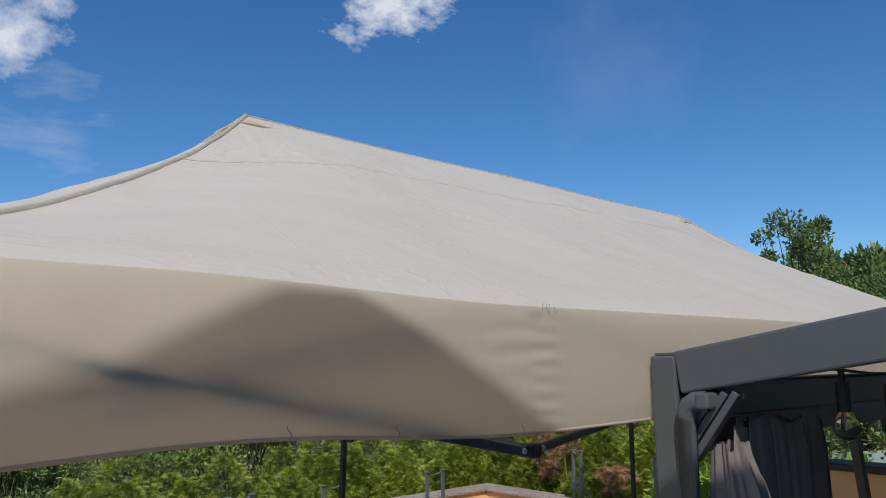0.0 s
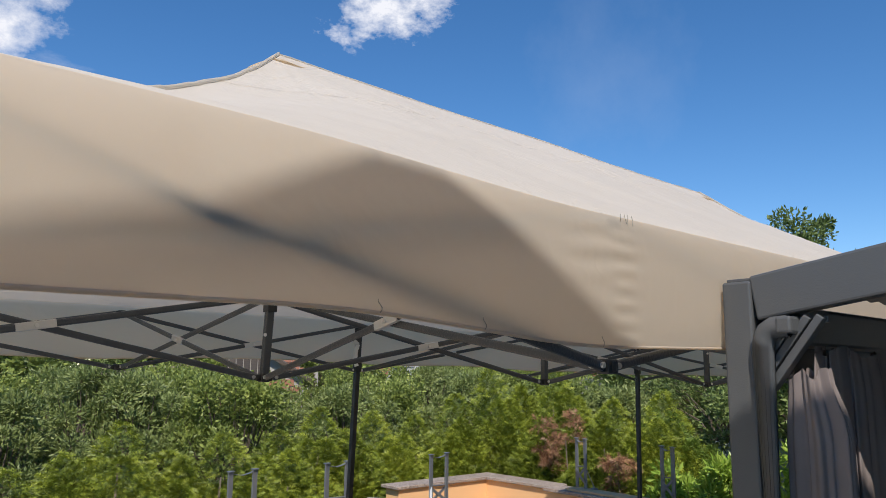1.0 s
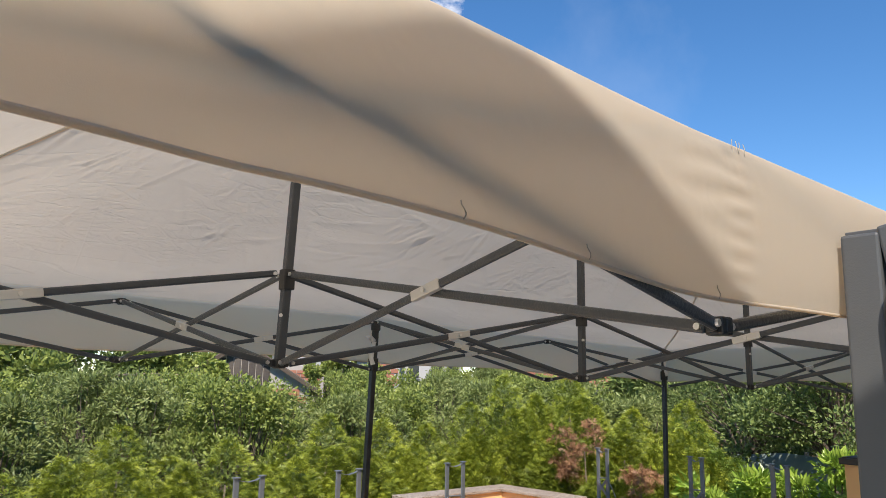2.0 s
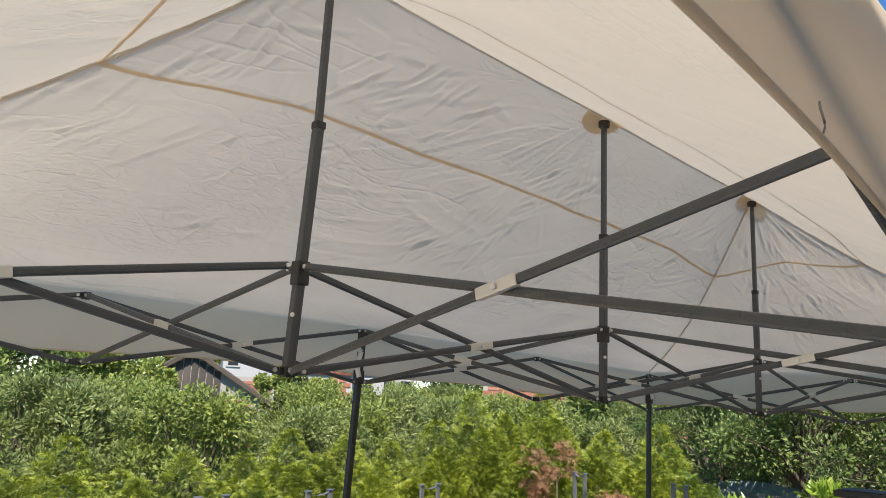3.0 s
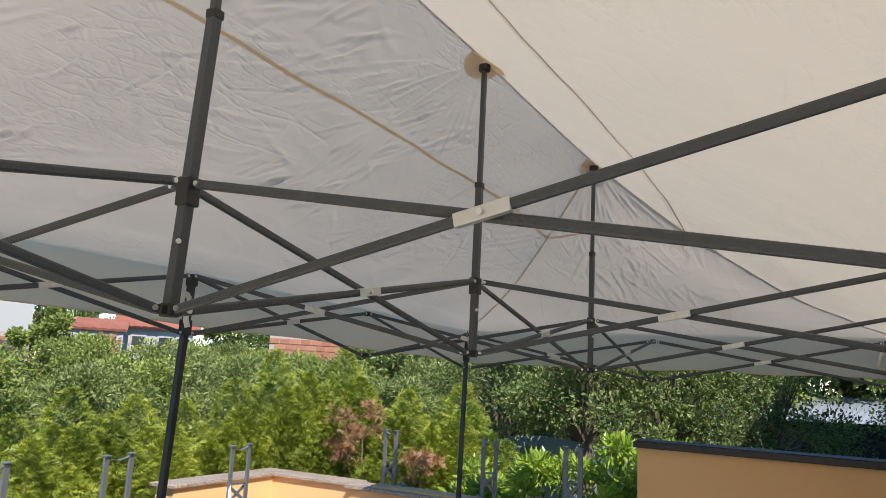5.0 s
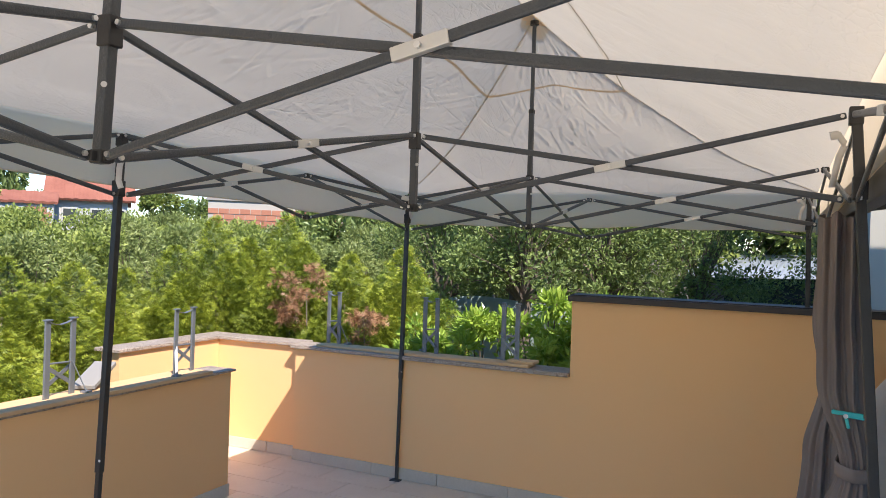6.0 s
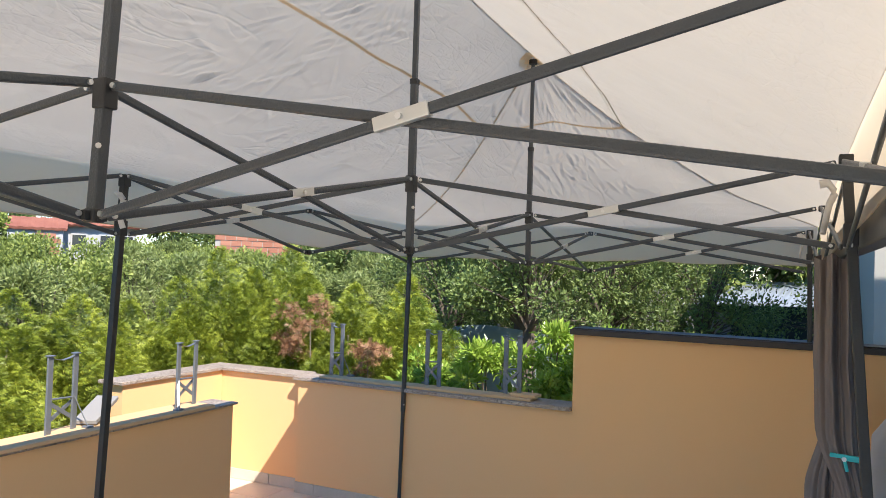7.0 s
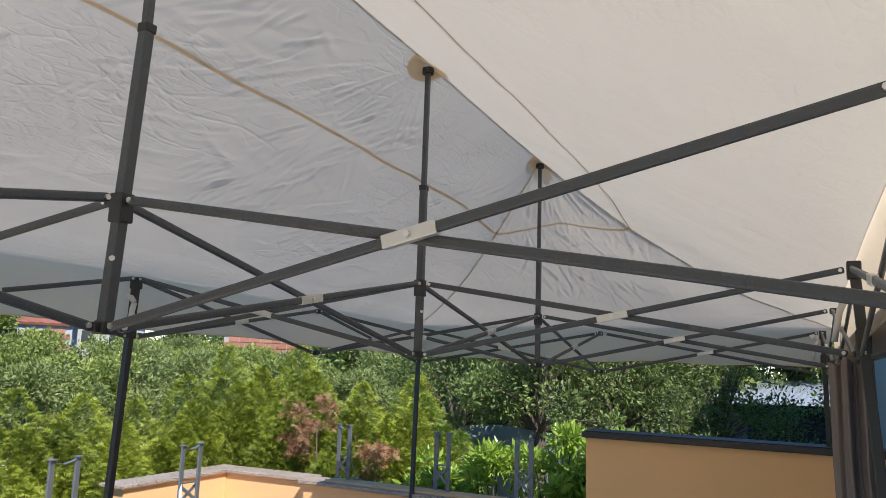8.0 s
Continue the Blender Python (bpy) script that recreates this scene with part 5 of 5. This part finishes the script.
shed = thing("garden_shed", "dark open shed with a pale corrugated metal roof", "shed")
shed.matrix_basis = pose(14.6, -1.1, -0.5, 0, 0, -8)
part("wall", boxed((0.0, -1.9, 0), (0.2, 1.35, 2.05)), DARKWALL, shed)
part("post", boxed((-0.25, 1.35, 0), (0.0, 1.6, 2.1)), CONCRETE, shed)
part("door", boxed((-0.02, 0.75, 0), (-0.002, 1.3, 1.9)), CONCRETE, shed)


def tin(u, v):
    return (-0.35 + 2.6 * v, -2.1 + 3.9 * u, 2.10 + 0.45 * v + 0.004 * math.sin(u * 3.9 * 2 * math.pi / 0.12) - 0.10 * u)


sheet("roof", 390, 2, tin, TINROOF, shed, 0.02, "pale blue-white corrugated roof")
pillar = thing("concrete_pillar", "grey concrete pillar with a pale board beside it", "pillar", (12.9, 0.62, -0.5))
part("shaft", boxed((-0.14, -0.14, 0), (0.14, 0.14, 2.35), 0.01), CONCRETE, pillar)
part("board", boxed((-0.16, 0.2, 0), (-0.13, 0.32, 2.1), 0.004), WHITEWALL, pillar)
net = thing("shade_net", "grey-green shade netting fence in the garden", "fence")
sheet("netting", 40, 8, lambda u, v: (8.75 + 0.06 * math.sin(u * 17), 0.5 + 2.7 * u, -0.4 + 1.65 * v + 0.03 * math.sin(u * 11)), NETTING, net, 0.01)
for i in range(4):
    part("post", rod(bmesh.new(), (8.84, 0.5 + i * 0.9, -0.4), (8.84, 0.5 + i * 0.9, 1.3), 0.03, 8), CONCRETE, net)
far_house = thing("neighbour_house", "cream rendered neighbour house beyond the parapet", "house")
part("wall", boxed((7.6, -7.5, -0.4), (12.0, -2.15, 4.2)), NEIGHBOUR, far_house)
part("roof", box(bmesh.new(), (7.3, -7.8, 4.2), (12.3, -1.95, 4.35), 0.02), ROOF_RED, far_house)
hill = thing("hill_house", "red-roofed house half hidden behind the tall trees", "house")
hill.matrix_basis = pose(23.0, 7.6, -0.5, 0, 0, 60)
part("wall", boxed((-2.6, -2, 0), (2.6, 2, 4.6)), WHITEWALL, hill)
hr = bmesh.new()
grid_mesh(hr, 40, 2, lambda u, v: (-3 + 6 * u, -2.4 + 4.8 * v, 4.6 + 1.3 * (1 - abs(2 * v - 1))))
part("roof", hr, ROOF_RED, hill)

# a rack of bare poles in the garden
rack = thing("pole_rack", "pale bare wooden poles stacked on a low rack in the garden", "wood stack")
rr_ = random.Random(8)
for k in range(7):
    off = rr_.uniform(-0.12, 0.12)
    pts = [(3.35 + 1.25 * q + off * 0.6 + 0.03 * rr_.random(), 12.35 - 1.25 * q + off, 2.02 + 0.05 * k % 0.14 + 0.10 * q * (1 - q) + 0.10 * rr_.random() * q) for q in (0.0, 0.25, 0.5, 0.75, 1.0)]
    part("pole", line_tube(pts, 0.014, TWIG, "pole"), TWIG, rack)
for q in (0.2, 0.85):
    part("post", rod(bmesh.new(), (3.35 + 1.25 * q, 12.35 - 1.25 * q, -0.5), (3.35 + 1.25 * q, 12.35 - 1.25 * q, 2.03), 0.03, 8), TWIG, rack)

tarp = thing("blue_barrel", "blue plastic barrel on the far garden wall", "barrel", (15.0, 7.12, 1.86))
tb = rod(bmesh.new(), (0, 0, 0), (0, 0, 0.34), 0.15, 14)
part("body", tb, BLUE, tarp)
pier = thing("brick_pier", "low red brick garden pier", "pier", (15.0, 7.05, -0.6))
part("shaft", boxed((-0.2, -0.35, 0), (0.2, 0.35, 2.46), 0.01), BRICK, pier)
# far trees close the view under the canopy
far_a = shrub("far_tree", "broad green tree at the far edge of the gardens", "tree", 131, 5.2, 2.6, APPLE, 10000, 0.20, 0.55, "far trees", 1.0, 44, 0.0)
far_b = shrub("far_tree", "broad green tree at the far edge of the gardens", "tree", 132, 4.8, 2.5, PLUM, 10000, 0.20, 0.55, "far trees", 1.0, 44, 0.0)
spots = [(-4, 22), (-0.5, 23), (3.0, 20.5), (6.5, 24), (9.0, 25), (17.0, 26.5), (12.6, 25.5), (21.7, 19.0), (20.5, 16.0), (20.0, 12.5), (21.0, 9.5), (19.0, 5.2), (21.0, 2.5), (19.5, -0.5), (20.5, -4), (-7, 19), (-8, 14), (17.5, 9.5), (14.8, 27.5), (20.0, 26.0), (17.6, -0.4), (17.9, -2.8)]
for i, (x, y) in enumerate(spots):
    s = rs.uniform(0.8, 1.05) * (1.45 if y > 26 else 1.3 if y == 5.2 else 1.0)
    m = pose(x, y, GZ - 0.4, 0, 0, rs.uniform(0, 360)) @ Matrix.Diagonal((1, 1, s, 1))
    if i < 2:
        (far_a, far_b)[i].matrix_basis = m
    else:
        c = copy_thing((far_a, far_b)[i % 2], m)
        c.matrix_basis = m

# ---- tiles of the floor, and the skirting tiles ----
TW, TL_, GAP = 0.31, 0.62, 0.004
tile_mesh = to_mesh(boxed((GAP / 2, GAP / 2, -0.006), (TW - GAP / 2, TL_ - GAP / 2, 0.0), 0.0015), "tile", TILE)
rest = bmesh.new()
for i in range(-34, 0):
    x = i * TW
    for j in range(-8, 7):
        y = j * TL_ + (TL_ / 2 if i % 2 else 0)
        if y > (3.5 if x > -1.6 else 2.45):
            continue
        if y < -4.55:
            # cut tiles along the house
            if y + TL_ > -4.45:
                box(rest, (x + GAP / 2, -4.60, -0.006), (x + TW - GAP / 2, y - 0.05 + TL_ - GAP / 2, 0.0))
            continue
        if x > -3.0 and y > -2.0:
            t = part("tile", tile_mesh, TILE, floor)
            t.matrix_basis = WALL @ pose(x, y - 0.05, 0.0)
        else:
            box(rest, (x + GAP / 2, y - 0.05 + GAP / 2, -0.006), (x + TW - GAP / 2, y - 0.05 + TL_ - GAP / 2, 0.0))
for j in range(4, 6):
    t = part("tile", tile_mesh, TILE, floor)
    t.matrix_basis = WALL @ pose(0.0, j * TL_ + 0.02, -0.0005) @ Matrix.Diagonal((0.6, 1, 1, 1))
tagged(part("tile_field", rest, TILE, floor, m=WALL), kind="stuff")
sk = to_mesh(boxed((-0.012, 0.002, 0.002), (0.0, TL_ - 0.002, 0.098), 0.002), "skirting_tile", SKIRT)
for j in range(-8, 4):
    y0 = j * 0.62 + 0.60
    if y0 + TL_ > 2.64:
        continue
    t = part("skirting_tile", sk, SKIRT, end_wall)
    t.matrix_basis = pose(-0.001, y0 - 0.05, 0.0)
t = part("skirting_tile", sk, SKIRT, end_wall)
t.matrix_basis = pose(-0.001, 2.41, 0.0) @ Matrix.Diagonal((1, 0.34, 1, 1))
for y0, k in ((2.645, 0.50), (2.96, 0.95)):
    t = part("skirting_tile", sk, SKIRT, back_wall)
    t.matrix_basis = pose(4.619, y0, 0.0) @ Matrix.Diagonal((1, k, 1, 1))
for i in range(14):
    t = part("skirting_tile", sk, SKIRT, low_wall)
    t.matrix_basis = pose(3.478 - i * TL_, 2.461, 0.0, 0, 0, 90)
t = part("skirting_tile", sk, SKIRT, low_wall)
t.matrix_basis = pose(3.471, 2.462, 0.0, 0, 0, 180) @ Matrix.Diagonal((1, -0.31, 1, 1))
